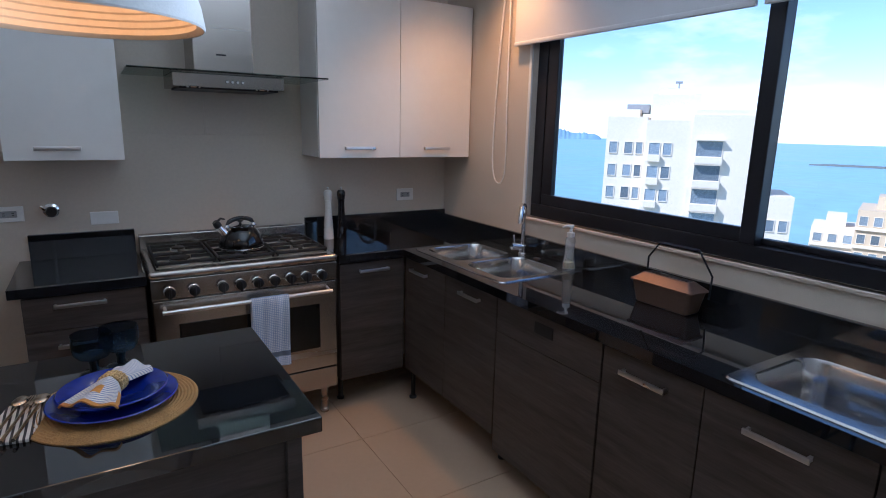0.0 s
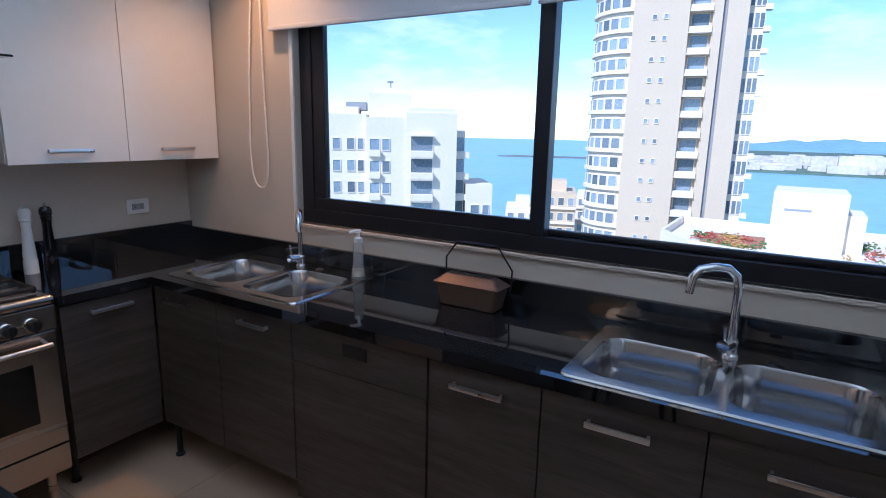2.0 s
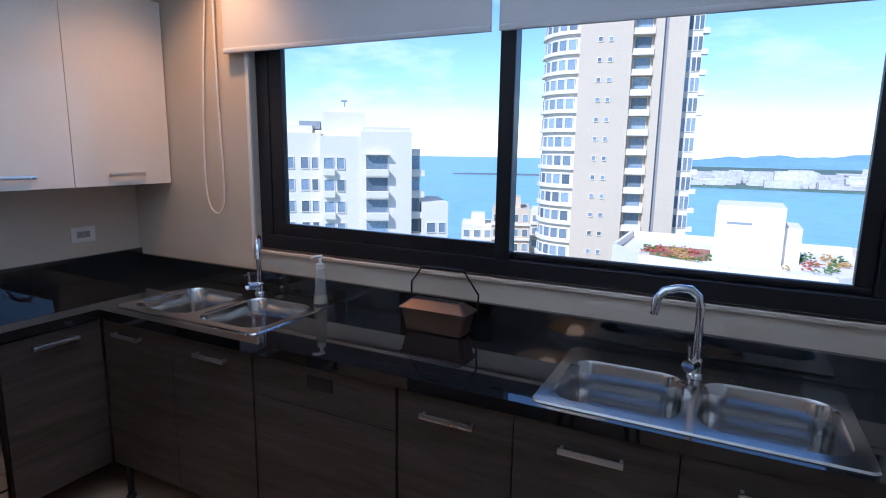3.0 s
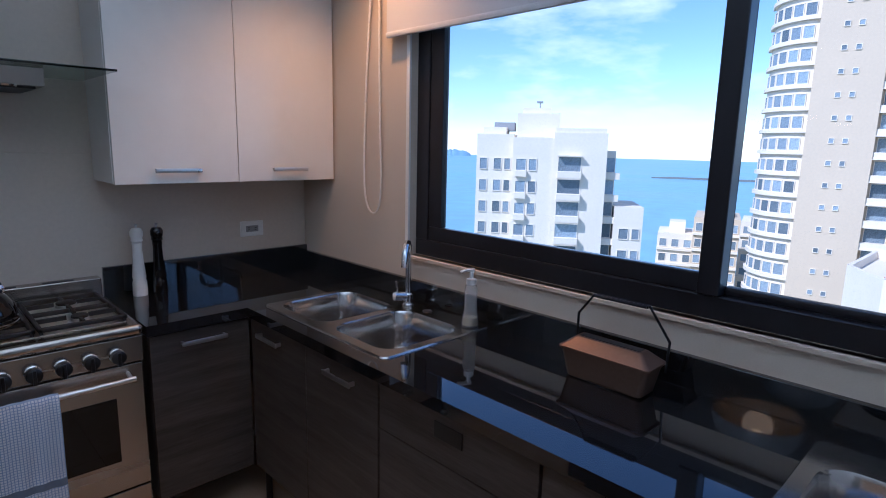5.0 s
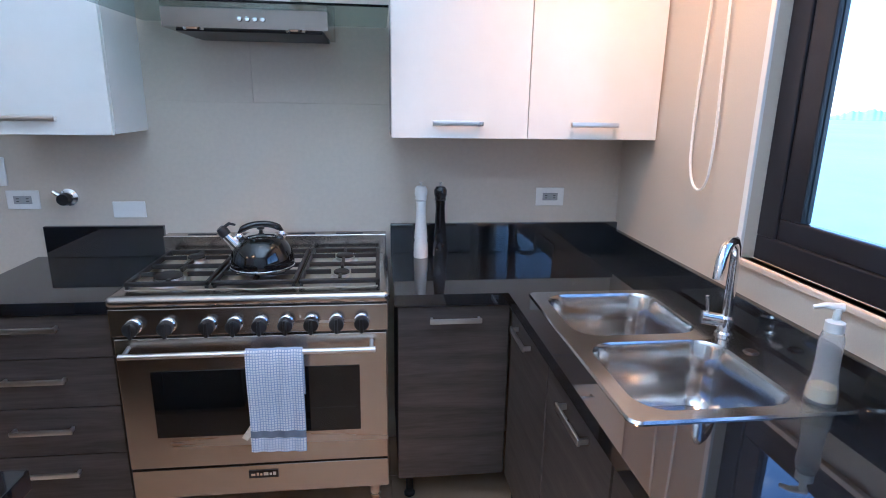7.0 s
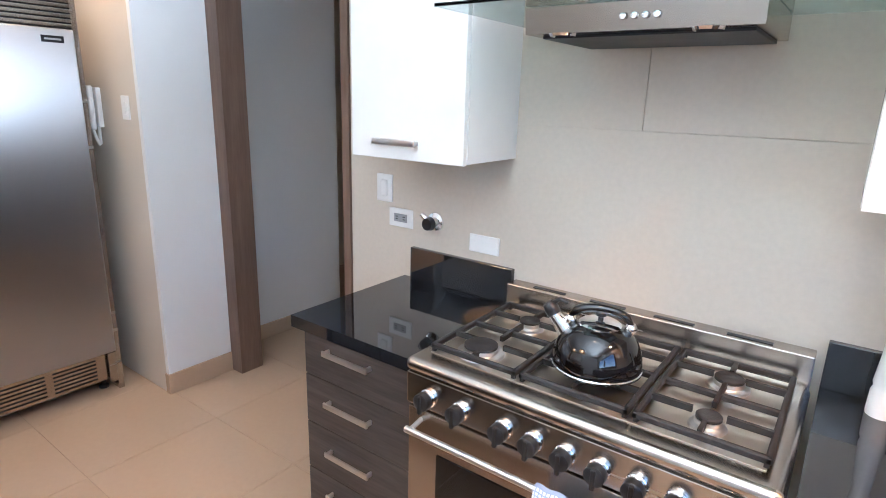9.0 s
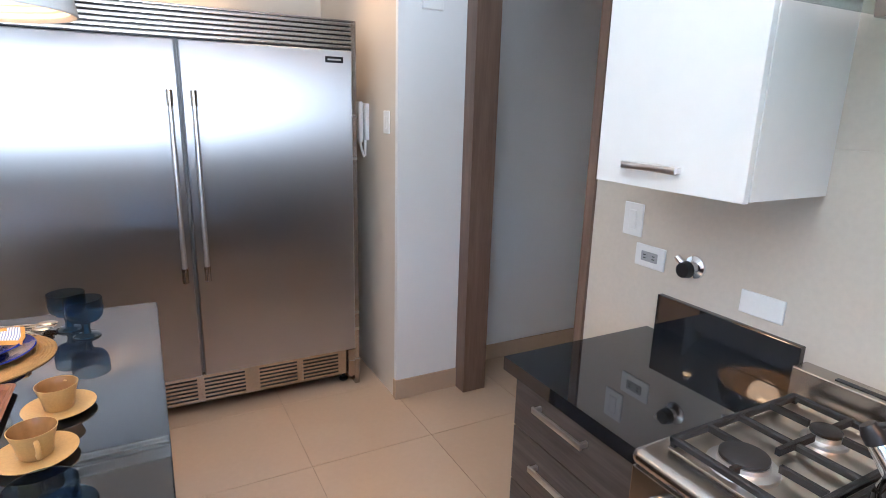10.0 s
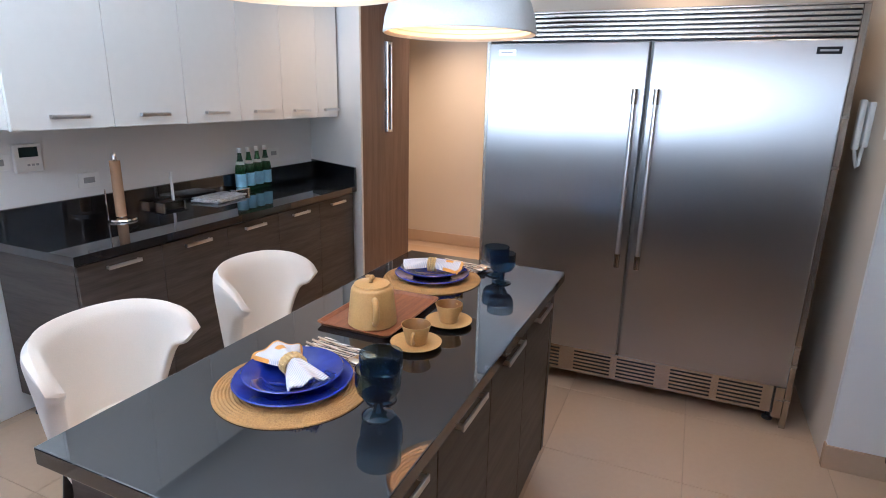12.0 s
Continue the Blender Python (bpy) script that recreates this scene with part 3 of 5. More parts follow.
def sink(b, bowls, label, faucet):
    x0, x1, y0, y1 = b
    s = thing("sink", ((x0 + x1) / 2, (y0 + y1) / 2, T1), label, "sink", "double sinks")
    bm = bmesh.new()
    loops = [rounded(x0, x1, y0, y1, 0.025)] + [rounded(*w, 0.075) for w in bowls]
    top = []
    for lp in loops:
        vs = [bm.verts.new((x, y, T1 + 0.006)) for x, y in lp]
        top += [bm.edges.new((vs[i], vs[(i + 1) % len(vs)])) for i in range(len(vs))]
        if lp is loops[0]:
            lo = [bm.verts.new((x, y, T1 + 0.0005)) for x, y in rounded(x0 - 0.004, x1 + 0.004, y0 - 0.004, y1 + 0.004, 0.027)]
            for i in range(len(vs)):
                j = (i + 1) % len(vs)
                bm.faces.new((lo[i], lo[j], vs[j], vs[i]))
    bmesh.ops.triangle_fill(bm, use_beauty=True, use_dissolve=False, edges=top)
    bmesh.ops.recalc_face_normals(bm, faces=bm.faces)
    part("rim", bm, SINK_STEEL, s)
    for w in bowls:
        bm = bmesh.new()
        rings = []
        for inset, dz, rad in ((0.0, 0.006, 0.075), (0.006, -0.004, 0.072), (0.012, -0.10, 0.07), (0.018, -0.15, 0.066), (0.035, -0.172, 0.055), (0.07, -0.178, 0.04)):
            rings.append([bm.verts.new((x, y, T1 + dz)) for x, y in rounded(w[0] + inset, w[1] - inset, w[2] + inset, w[3] - inset, rad)])
        for a, q in zip(rings, rings[1:]):
            for i in range(len(a)):
                j = (i + 1) % len(a)
                bm.faces.new((a[i], q[i], q[j], a[j]))
        bm.faces.new(rings[-1][::-1])
        bo = part("bowl", bm, SINK_STEEL, s)
        cx, cy = (w[0] + w[1]) / 2, (w[2] + w[3]) / 2
        part("drain", lathe([(0, 0.004), (0.03, 0.004), (0.036, 0.003), (0.045, 0.0045), (0.05, 0.001)], (cx, cy, T1 - 0.178), 24), CHROME, bo)
    fx, fy, ux_, uy_ = faucet
    part("tap_hole_cover", lathe([(0, 0.010), (0.016, 0.010), (0.02, 0.006)], (fx + 0.0, fy - 0.12, T1), 16), BLACK_PLASTIC, s)
    f = thing("faucet", (fx, fy, T1 + 0.006), "tall chrome mixer tap with an angled spout", "tap", "mixer taps")
    part("base", lathe([(0, 0), (0.026, 0), (0.026, 0.006), (0.021, 0.012), (0.021, 0.05), (0.016, 0.056), (0, 0.056)], (fx, fy, T1 + 0.006), 24), CHROME, f)
    reach = ((0, 0.05), (0, 0.225), (0.010, 0.262), (0.035, 0.283), (0.075, 0.286), (0.115, 0.276), (0.135, 0.25), (0.142, 0.20))
    part("spout", tube([(fx + d_ * ux_, fy + d_ * uy_, T1 + q_) for d_, q_ in reach], 0.0135, 14), CHROME, f)
    vl = part("valve", tube([(fx, fy, T1 + 0.045), (fx - 0.062, fy + 0.02, T1 + 0.052)], 0.019, 16), CHROME, f)
    part("lever", tube([(fx - 0.045, fy + 0.015, T1 + 0.06), (fx - 0.052, fy + 0.02, T1 + 0.115)], [0.006, 0.005], 10), CHROME, vl)
    return s


sink(SINK1, [(1.805, 2.175, 2.52, 2.87), (1.805, 2.175, 2.125, 2.475)], "stainless steel double-bowl sink set into the worktop near the corner", (2.225, 2.505, -0.74, -0.67))
sink(SINK2, [(1.77, 2.115, 0.615, 0.965), (1.77, 2.115, 0.225, 0.575)], "stainless steel double-bowl sink in the worktop below the window", (2.145, 0.595, -0.35, 0.93))

# upper cabinets, north
def upper(x0, x1, y0, y1, z0, z1, doors, label, body=GLOSS_WHITE):
    c = thing("wall_cabinet", ((x0 + x1) / 2, (y0 + y1) / 2, z0), label, "cabinet", "white wall cabinets")
    front = y0 if y1 > 1 else y1
    s = -1 if y1 > 1 else 1
    if s < 0:
        part("body", box(x0, x1, y0 + 0.02, y1, z0, z1), body, c)
    else:
        part("body", box(x0, x1, y0, y1 - 0.02, z0, z1), body, c)
    for a, b, h0, h1 in doors:
        f0, f1 = (front, front + 0.018) if s < 0 else (front - 0.018, front)
        d = part("door", box(a + 0.0015, b - 0.0015, f0, f1, z0 - 0.004, z1, bev=0.0015), GLOSS_WHITE, c)
        bar_handle(h0, h1, front, z0 + 0.05, 0.026 * s, d)
    return c


upper(1.31, 2.303, 3.18, N_Y, 1.408, 2.30, [(1.31, 1.807, 1.456, 1.639), (1.807, 2.303, 1.966, 2.144)], "glossy white two-door wall cabinet beside the window")
upper(-0.082, 0.372, 3.18, N_Y, 1.408, 2.30, [(-0.082, 0.372, 0.03, 0.205)], "glossy white single-door wall cabinet beside the hood")

# hood
h = thing("range_hood", (0.84, 3.3, 1.74), "stainless steel chimney hood with a flat glass canopy", "cooker hood")
part("chimney", box(0.70, 0.98, 3.20, N_Y, 1.818, CEIL_Z - 0.001, bev=0.003), STEEL, h)
part("mark", box(0.805, 0.85, 3.197, 3.1995, 1.905, 1.912), BLACK_PLASTIC, h, "small dark maker's mark")
part("canopy", box(0.40, 1.30, 2.99, N_Y - 0.005, 1.808, 1.816, bev=0.001), CANOPY_GLASS, h, "greenish clear glass canopy")
bm = box(0.59, 1.105, 3.10, 3.46, 1.748, 1.806)
for v in bm.verts:
    if v.co.y < 3.2 and v.co.z < 1.76:
        v.co.y += 0.008
bd = part("body", bm, STEEL, h)
part("filter", box(0.62, 1.085, 3.14, 3.44, 1.740, 1.7478, bev=0.002), DARK_METAL, bd, "dark filter panel")
for i in range(4):
    part("button", lathe([(0, 0.006), (0.007, 0.005), (0.008, 0)], (0, 0, 0), 12), CHROME, bd).matrix_basis = pose(0.83 + 0.024 * i, 3.0995, 1.776, 90, 0, 0)
for x in (0.68, 1.0):
    part("lamp", lathe([(0, 0), (0.022, 0.0), (0.03, -0.003), (0.034, 0.003)], (x, 3.126, 1.745), 18), CHROME, bd)

# cooker
def cooker():
    x0, x1, yf, yb = 0.404, 1.295, 2.89, 3.47
    r = thing("range_cooker", (0.85, 3.18, 0), "wide stainless steel range cooker with a five-burner hob", "cooker")
    part("body", box(x0 + 0.01, x1 - 0.01, yf + 0.03, yb, 0.17, 0.885), STEEL, r)
    part("hob", box(x0, x1, yf - 0.004, yb - 0.06, 0.885, 0.924, bev=0.018, seg=4), STEEL, r)
    part("hob_well", box(x0 + 0.04, x1 - 0.04, yf + 0.06, yb - 0.085, 0.9245, 0.927, bev=0.001), HOB_STEEL, r)
    bk = part("upstand", box(x0 + 0.005, x1 - 0.005, yb - 0.06, yb, 0.885, 1.0, bev=0.004), STEEL, r)
    for a in range(4):
        xx = 0.50 + a * 0.195
        part("vent_slot", box(xx, xx + 0.11, yb - 0.045, yb - 0.03, 0.9995, 1.002), BLACK_PLASTIC, bk)
    part("control_panel", box(x0 + 0.006, x1 - 0.006, yf + 0.002, yf + 0.03, 0.79, 0.883, bev=0.003), STEEL, r)
    for x in [0.485, 0.588, 0.714] + [0.795 + 0.0812 * i for i in range(6)]:
        k = part("knob", lathe([(0.0255, 0), (0.0255, 0.005), (0.0225, 0.008), (0.0225, 0.013), (0.020, 0.014)], (0, 0, 0), 24), CHROME, r)
        k.matrix_parent_inverse = r.matrix_basis.inverted()
        k.matrix_basis = pose(x, yf + 0.002, 0.826, 90, 0, 0)
        g = link("grip", box(-0.0055, 0.0055, -0.030, 0.021, 0.030, 0.044, bev=0.003, bm=lathe([(0.0225, 0.0135), (0.024, 0.016), (0.0235, 0.036), (0.018, 0.040), (0, 0.040)], (0, 0, 0), 24)), BLACK_PLASTIC, True)
        g.parent = k
        g["label"] = "black plastic grip"
    d = part("oven_door", box(x0 + 0.012, x1 - 0.012, yf + 0.004, yf + 0.03, 0.305, 0.782, bev=0.003), STEEL, r)
    part("oven_window", box(0.515, 1.19, yf + 0.001, yf + 0.0035, 0.422, 0.665, bev=0.001), OVEN_GLASS, d, "dark glass oven window")
    hd = part("handle", tube([(0.447, yf - 0.045, 0.742), (1.245, yf - 0.045, 0.742)], 0.0095, 14), ALU, d)
    for x in (0.46, 1.232):
        part("handle_post", tube([(x, yf + 0.006, 0.752), (x, yf - 0.045, 0.742)], 0.007, 10), ALU, hd)
    w = part("warming_drawer", box(x0 + 0.012, x1 - 0.012, yf + 0.006, yf + 0.03, 0.185, 0.297, bev=0.003), STEEL, r)
    pl = part("badge", box(0.80, 0.90, yf + 0.003, yf + 0.0055, 0.247, 0.277), BLACK_PLASTIC, w)
    bm = bmesh.new()
    for i, (a, b) in enumerate(((0.808, 0.822), (0.826, 0.834), (0.838, 0.846), (0.850, 0.866), (0.870, 0.878), (0.882, 0.892))):
        box(a, b, yf + 0.0015, yf + 0.0028, 0.257, 0.266 + 0.003 * (i % 2), bm=bm)
    part("badge_mark", bm, ALU, pl)
    for x, y in ((0.47, 2.98), (1.235, 2.98), (0.47, 3.40), (1.235, 3.40)):
        part("leg", lathe([(0, 0), (0.024, 0), (0.024, 0.02), (0.019, 0.026), (0.019, 0.172), (0, 0.172)], (x, y, 0), 16), STEEL, r)
    Z = 0.927
    for x, y, s in ((0.555, 3.03, 1.35), (0.575, 3.27, 0.9), (0.85, 3.14, 1.5), (1.13, 3.04, 0.8), (1.13, 3.26, 1.0)):
        b = part("burner", lathe([(0.05 * s, 0), (0.048 * s, 0.006), (0.036 * s, 0.010), (0.036 * s, 0.02), (0, 0.02)], (x, y, Z), 24), ALU, r)
        part("burner_cap", lathe([(0.034 * s, 0.0205), (0.034 * s, 0.027), (0.03 * s, 0.030), (0, 0.031)], (x, y, Z), 24), CAST_IRON, b)
    ya, ybk = yf + 0.065, yb - 0.09
    for a, b in ((0.44, 0.705), (0.712, 0.985), (0.992, 1.262)):
        bm = bmesh.new()
        zt = Z + 0.024
        for dd in ((a, b, ya, ya + 0.014), (a, b, ybk - 0.014, ybk), (a, a + 0.014, ya, ybk), (b - 0.014, b, ya, ybk), (a, b, (ya + ybk) / 2 - 0.007, (ya + ybk) / 2 + 0.007)):
            box(*dd, zt - 0.016, zt, bev=0.003, seg=1, bm=bm)
        mx = (a + b) / 2
        for yy in ((ya * 3 + ybk) / 4, (ya + ybk * 3) / 4):
            box(a + 0.012, mx - 0.035, yy - 0.005, yy + 0.005, zt - 0.012, zt + 0.003, bm=bm)
            box(mx + 0.035, b - 0.012, yy - 0.005, yy + 0.005, zt - 0.012, zt + 0.003, bm=bm)
        for y0_, y1_ in ((ya + 0.012, ya + 0.075), (ybk - 0.075, ybk - 0.012), ((ya + ybk) / 2 - 0.06, (ya + ybk) / 2 + 0.06)):
            box(mx - 0.005, mx + 0.005, y0_, y1_, zt - 0.012, zt + 0.003, bm=bm)
        for xx in (a + 0.004, b - 0.014):
            for yy in (ya + 0.002, ybk - 0.012):
                box(xx, xx + 0.01, yy, yy + 0.01, Z, zt - 0.012, bm=bm)
        part("pan_support", bm, CAST_IRON, r, "black cast-iron grate", smooth=False)
    return Z + 0.027


GRATE_Z = cooker()


def kettle(x, y, z):
    k = thing("kettle", (x, y, z), "glossy black whistling kettle on the hob", "kettle")
    part("body", lathe([(0, 0), (0.092, 0), (0.104, 0.006), (0.109, 0.018), (0.109, 0.032), (0.104, 0.056), (0.094, 0.080), (0.079, 0.100), (0.062, 0.113), (0.05, 0.118)], (x, y, z), 48), BLACK_GLOSS, k)
    part("base_ring", lathe([(0.104, 0.003), (0.1105, 0.008), (0.1105, 0.013), (0.107, 0.016)], (x, y, z), 48), CHROME, k)
    li = part("lid", lathe([(0.052, 0.117), (0.052, 0.120), (0.046, 0.124), (0.02, 0.129), (0, 0.130)], (x, y, z), 36), CHROME, k, "polished steel lid")
    part("knob", lathe([(0.007, 0.129), (0.006, 0.137), (0.013, 0.141), (0.0145, 0.149), (0.010, 0.155), (0, 0.156)], (x, y, z), 20), BLACK_PLASTIC, li, "black lid knob")
    sp = part("spout", tube([(x - 0.075, y - 0.02, z + 0.082), (x - 0.098, y - 0.026, z + 0.110), (x - 0.112, y - 0.03, z + 0.128)], [0.023, 0.018, 0.016], 18), CHROME, k, "chrome spout")
    part("whistle", tube([(x - 0.109, y - 0.029, z + 0.126), (x - 0.118, y - 0.031, z + 0.140), (x - 0.128, y - 0.034, z + 0.152)], [0.0185, 0.019, 0.013], 16), BLACK_PLASTIC, sp, "black whistle cap")
    part("whistle_lever", tube([(x - 0.118, y - 0.031, z + 0.150), (x - 0.098, y - 0.026, z + 0.166), (x - 0.078, y - 0.021, z + 0.160)], [0.006, 0.0055, 0.004], 10), BLACK_PLASTIC, sp)
    ca, sb = math.cos(0.26), math.sin(0.26)
    pts = [(x + 0.072 * math.cos(a) * ca, y + 0.072 * math.cos(a) * sb, z + 0.118 + 0.040 * math.sin(a) ** 0.8) for a in [math.pi * i / 16 for i in range(17)]]
    hd = part("handle", tube(pts, [0.0075] * 3 + [0.0115] * 11 + [0.0075] * 3, 14), BLACK_GLOSS, k, "arched black handle")
    for p in (pts[0], pts[-1]):
        part("bracket", lathe([(0, -0.014), (0.010, -0.013), (0.0145, -0.004), (0.0145, 0.004), (0.010, 0.012), (0, 0.014)], p, 16), CHROME, hd, "chrome handle bracket")


kettle(0.853, 3.095, GRATE_Z)


def dish_towel():
    t = thing("dish_towel", (0.92, 2.84, 0.57), "blue-checked dish towel hung over the oven handle", "towel")
    x0, x1, rows = 0.832, 1.012, 26
    prof = [(2.868, 0.58), (2.868, 0.66), (2.862, 0.74), (2.850, 0.757), (2.838, 0.757), (2.829, 0.742)]
    n = 14
    prof += [(2.829 - 0.004 * math.sin(i * 0.5), 0.742 - i * (0.742 - 0.395) / n) for i in range(1, n + 1)]
    bm = bmesh.new()
    grid = []
    for j, (y, z) in enumerate(prof):
        grid.append([bm.verts.new((x0 + (x1 - x0) * i / rows, y + 0.0025 * math.sin(i * 0.9 + j * 0.15), z - (0.006 * i / rows if j > 5 else 0))) for i in range(rows + 1)])
    for a, b in zip(grid, grid[1:]):
        for i in range(rows):
            f = bm.faces.new((a[i], a[i + 1], b[i + 1], b[i]))
            zc = f.calc_center_median().z
            f.material_index = 1 if a is grid[-4] else 0
    bmesh.ops.recalc_face_normals(bm, faces=bm.faces)
    bmesh.ops.solidify(bm, geom=bm.faces[:], thickness=0.003)
    part("cloth", bm, [TOWEL, TOWEL_BAND], t)
    bm = box(-0.011, 0.011, -0.001, 0.001, -0.034, 0.034)
    for v in bm.verts:
        v.co = pose(0.822, 2.866, 0.447, 0, 34, 0) @ v.co
    part("tag", bm, LABEL_PAPER, t, "folded white paper tag")


dish_towel()

# wall plates on the north wall
def plate(name, x0, x1, z0, z1, label, category, style, y=N_Y):
    p = thing(name, ((x0 + x1) / 2, y, (z0 + z1) / 2), label, category, "wall plates")
    cv = part("cover", box(x0, x1, y - 0.007, y, z0, z1, bev=0.003), WHITE_PLASTIC, p)
    xm, zm = (x0 + x1) / 2, (z0 + z1) / 2
    if style == "outlet":
        part("insert", box(xm - 0.033, xm + 0.033, y - 0.0095, y - 0.0068, zm - 0.016, zm + 0.016, bev=0.002), GREY_PLASTIC, p)
        for dx in (-0.018, 0.018):
            for q in (-0.005, 0.005):
                part("slot", box(xm + dx - 0.005, xm + dx + 0.005, y - 0.0105, y - 0.0094, zm + q - 0.0015, zm + q + 0.0015), BLACK_PLASTIC, cv)
    elif style == "switch":
        part("rocker", box(xm - 0.016, xm + 0.016, y - 0.0105, y - 0.0068, zm - 0.032, zm + 0.032, bev=0.003), WHITE_PLASTIC, p)
    return p


plate("outlet", 1.938, 2.062, 1.103, 1.182, "white double outlet on the beige wall", "outlet", "outlet")
plate("outlet", -0.183, -0.062, 1.098, 1.172, "white double outlet on the beige wall", "outlet", "outlet")
plate("light_switch", -0.250, -0.168, 1.19, 1.30, "white rocker switch on the beige wall", "switch", "switch")
plate("blank_plate", 0.205, 0.330, 1.062, 1.127, "blank white cover plate on the wall", "cover plate", "")
g = thing("gas_valve", (0.047, N_Y, 1.145), "chrome gas shut-off valve on the wall", "valve")
q = part("rosette", lathe([(0.036, 0), (0.034, 0.006), (0.02, 0.012), (0.018, 0.03), (0, 0.032)], (0, 0, 0), 24), CHROME, g)
q.matrix_parent_inverse, q.matrix_basis = g.matrix_basis.inverted(), pose(0.047, N_Y, 1.145, 90, 0, 0)
part("outlet_stub", tube([(0.047, N_Y - 0.02, 1.145), (0.020, N_Y - 0.034, 1.160), (0.006, N_Y - 0.036, 1.172)], [0.013, 0.012, 0.010], 14), CHROME, g)
part("knob", tube([(0.050, N_Y - 0.030, 1.143), (0.050, N_Y - 0.040, 1.143), (0.050, N_Y - 0.062, 1.143)], [0.018, 0.026, 0.022], 20), BLACK_PLASTIC, g, "black valve knob")


def mill(x, y, material, label):
    m = thing("pepper_mill", (x, y, T1), label, "pepper mill", "pepper mills")
    part("body", lathe([(0, 0), (0.029, 0), (0.030, 0.006), (0.029, 0.06), (0.025, 0.07), (0.028, 0.082), (0.022, 0.15), (0.019, 0.21), (0.021, 0.235), (0.018, 0.238)], (x, y, T1), 28), material, m)
    part("head", lathe([(0.018, 0.239), (0.024, 0.243), (0.022, 0.256), (0.026, 0.265), (0.026, 0.285), (0.018, 0.298), (0, 0.302)], (x, y, T1), 28), material, m)
    part("finial", lathe([(0.004, 0.301), (0.004, 0.308), (0.008, 0.313), (0, 0.319)], (x, y, T1), 14), ALU, m)


mill(1.434, 3.40, WHITE_PLASTIC, "tall turned white pepper mill on the worktop")
mill(1.512, 3.385, BLACK_GLOSS, "tall turned black pepper mill on the worktop")


def soap(x, y):
    z = T1 + 0.006
    s = thing("soap_dispenser", (x, y, z), "clear plastic pump bottle with a little yellow soap", "soap dispenser")
    part("bottle", lathe([(0, 0), (0.031, 0), (0.033, 0.006), (0.031, 0.030), (0.025, 0.060), (0.0235, 0.10), (0.0245, 0.145), (0.019, 0.165), (0.0165, 0.166), (0.0225, 0.143), (0.0215, 0.10), (0.023, 0.061), (0.0288, 0.031), (0.030, 0.008), (0, 0.0035)], (x, y, z), 28), SOAP_BODY, s)
    part("liquid", lathe([(0, 0.0045), (0.028, 0.0085), (0.0294, 0.012), (0.0282, 0.030), (0.0265, 0.038), (0, 0.038)], (x, y, z), 28), SOAP_LIQ, s, "pale yellow soap")
    pm = part("collar", lathe([(0.019, 0.163), (0.019, 0.185), (0.008, 0.19), (0.007, 0.215), (0, 0.215)], (x, y, z), 20), WHITE_PLASTIC, s, "white pump collar")
    part("nozzle", tube([(x + 0.012, y, z + 0.216), (x - 0.02, y + 0.012, z + 0.218), (x - 0.04, y + 0.02, z + 0.212)], [0.010, 0.007, 0.005], 12), WHITE_PLASTIC, pm)


soap(2.215, 2.135)


def caddy():
    x0, x1, y0, y1, z = 2.095, 2.205, 1.375, 1.655, T1
    c = thing("caddy", (2.15, 1.515, z), "bronze metal caddy with a slotted sloping lid on the worktop", "caddy")
    bm = bmesh.new()
    rings = [[bm.verts.new((px, py, z + q)) for px, py in rounded(x0 + i, x1 - i, y0 + i * 1.6, y1 - i * 1.6, 0.014, 4)] for i, q in ((0.016, 0.001), (0.012, 0.006), (0.002, 0.086), (0.0, 0.088))]
    for p_, q_ in zip(rings, rings[1:]):
        for i in range(len(p_)):
            bm.faces.new((p_[i], p_[(i + 1) % len(p_)], q_[(i + 1) % len(p_)], q_[i]))
    bm.faces.new(rings[0][::-1])
    bm.faces.new(rings[-1])
    part("body", bm, BRONZE, c)
    bm = bmesh.new()
    rings = [[bm.verts.new((px, py, z + q)) for px, py in rounded(x0 + i, x1 - i, y0 + i * 1.1, y1 - i * 1.1, r_, 4)] for i, q, r_ in ((-0.004, 0.0885, 0.014), (-0.004, 0.095, 0.014), (0.010, 0.106, 0.012), (0.030, 0.124, 0.010), (0.034, 0.126, 0.009))]
    for p_, q_ in zip(rings, rings[1:]):
        for i in range(len(p_)):
            bm.faces.new((p_[i], p_[(i + 1) % len(p_)], q_[(i + 1) % len(p_)], q_[i]))
    bm.faces.new(rings[0][::-1])
    bm.faces.new(rings[-1])
    part("lid", bm, BRONZE, c, "bronze lid with sloping sides")
    part("slot", box(x0 + 0.040, x1 - 0.040, y0 + 0.045, y1 - 0.045, z + 0.1262, z + 0.128, bev=0.0005), BLACK_PLASTIC, c, "dark slot")
    hy0, hy1, hx = y0 + 0.0, y1 + 0.01, x1 + 0.004
    part("handle", tube([(hx, hy0, z + 0.06), (hx, hy0 - 0.005, z + 0.15), (hx, hy0 + 0.06, z + 0.238), (hx, hy1 - 0.05, z + 0.238), (hx, hy1, z + 0.17), (hx, hy1, z + 0.06)], 0.004, 8), DARK_METAL, c, "black wire carrying handle")
    part("grip", tube([(hx - 0.010, hy0 + 0.066, z + 0.238), (hx - 0.010, hy1 - 0.056, z + 0.238), (hx + 0.010, hy1 - 0.056, z + 0.238), (hx + 0.010, hy0 + 0.066, z + 0.238), (hx - 0.010, hy0 + 0.066, z + 0.238)], 0.0045, 8), DARK_METAL, c, "black wire grip loop")


caddy()

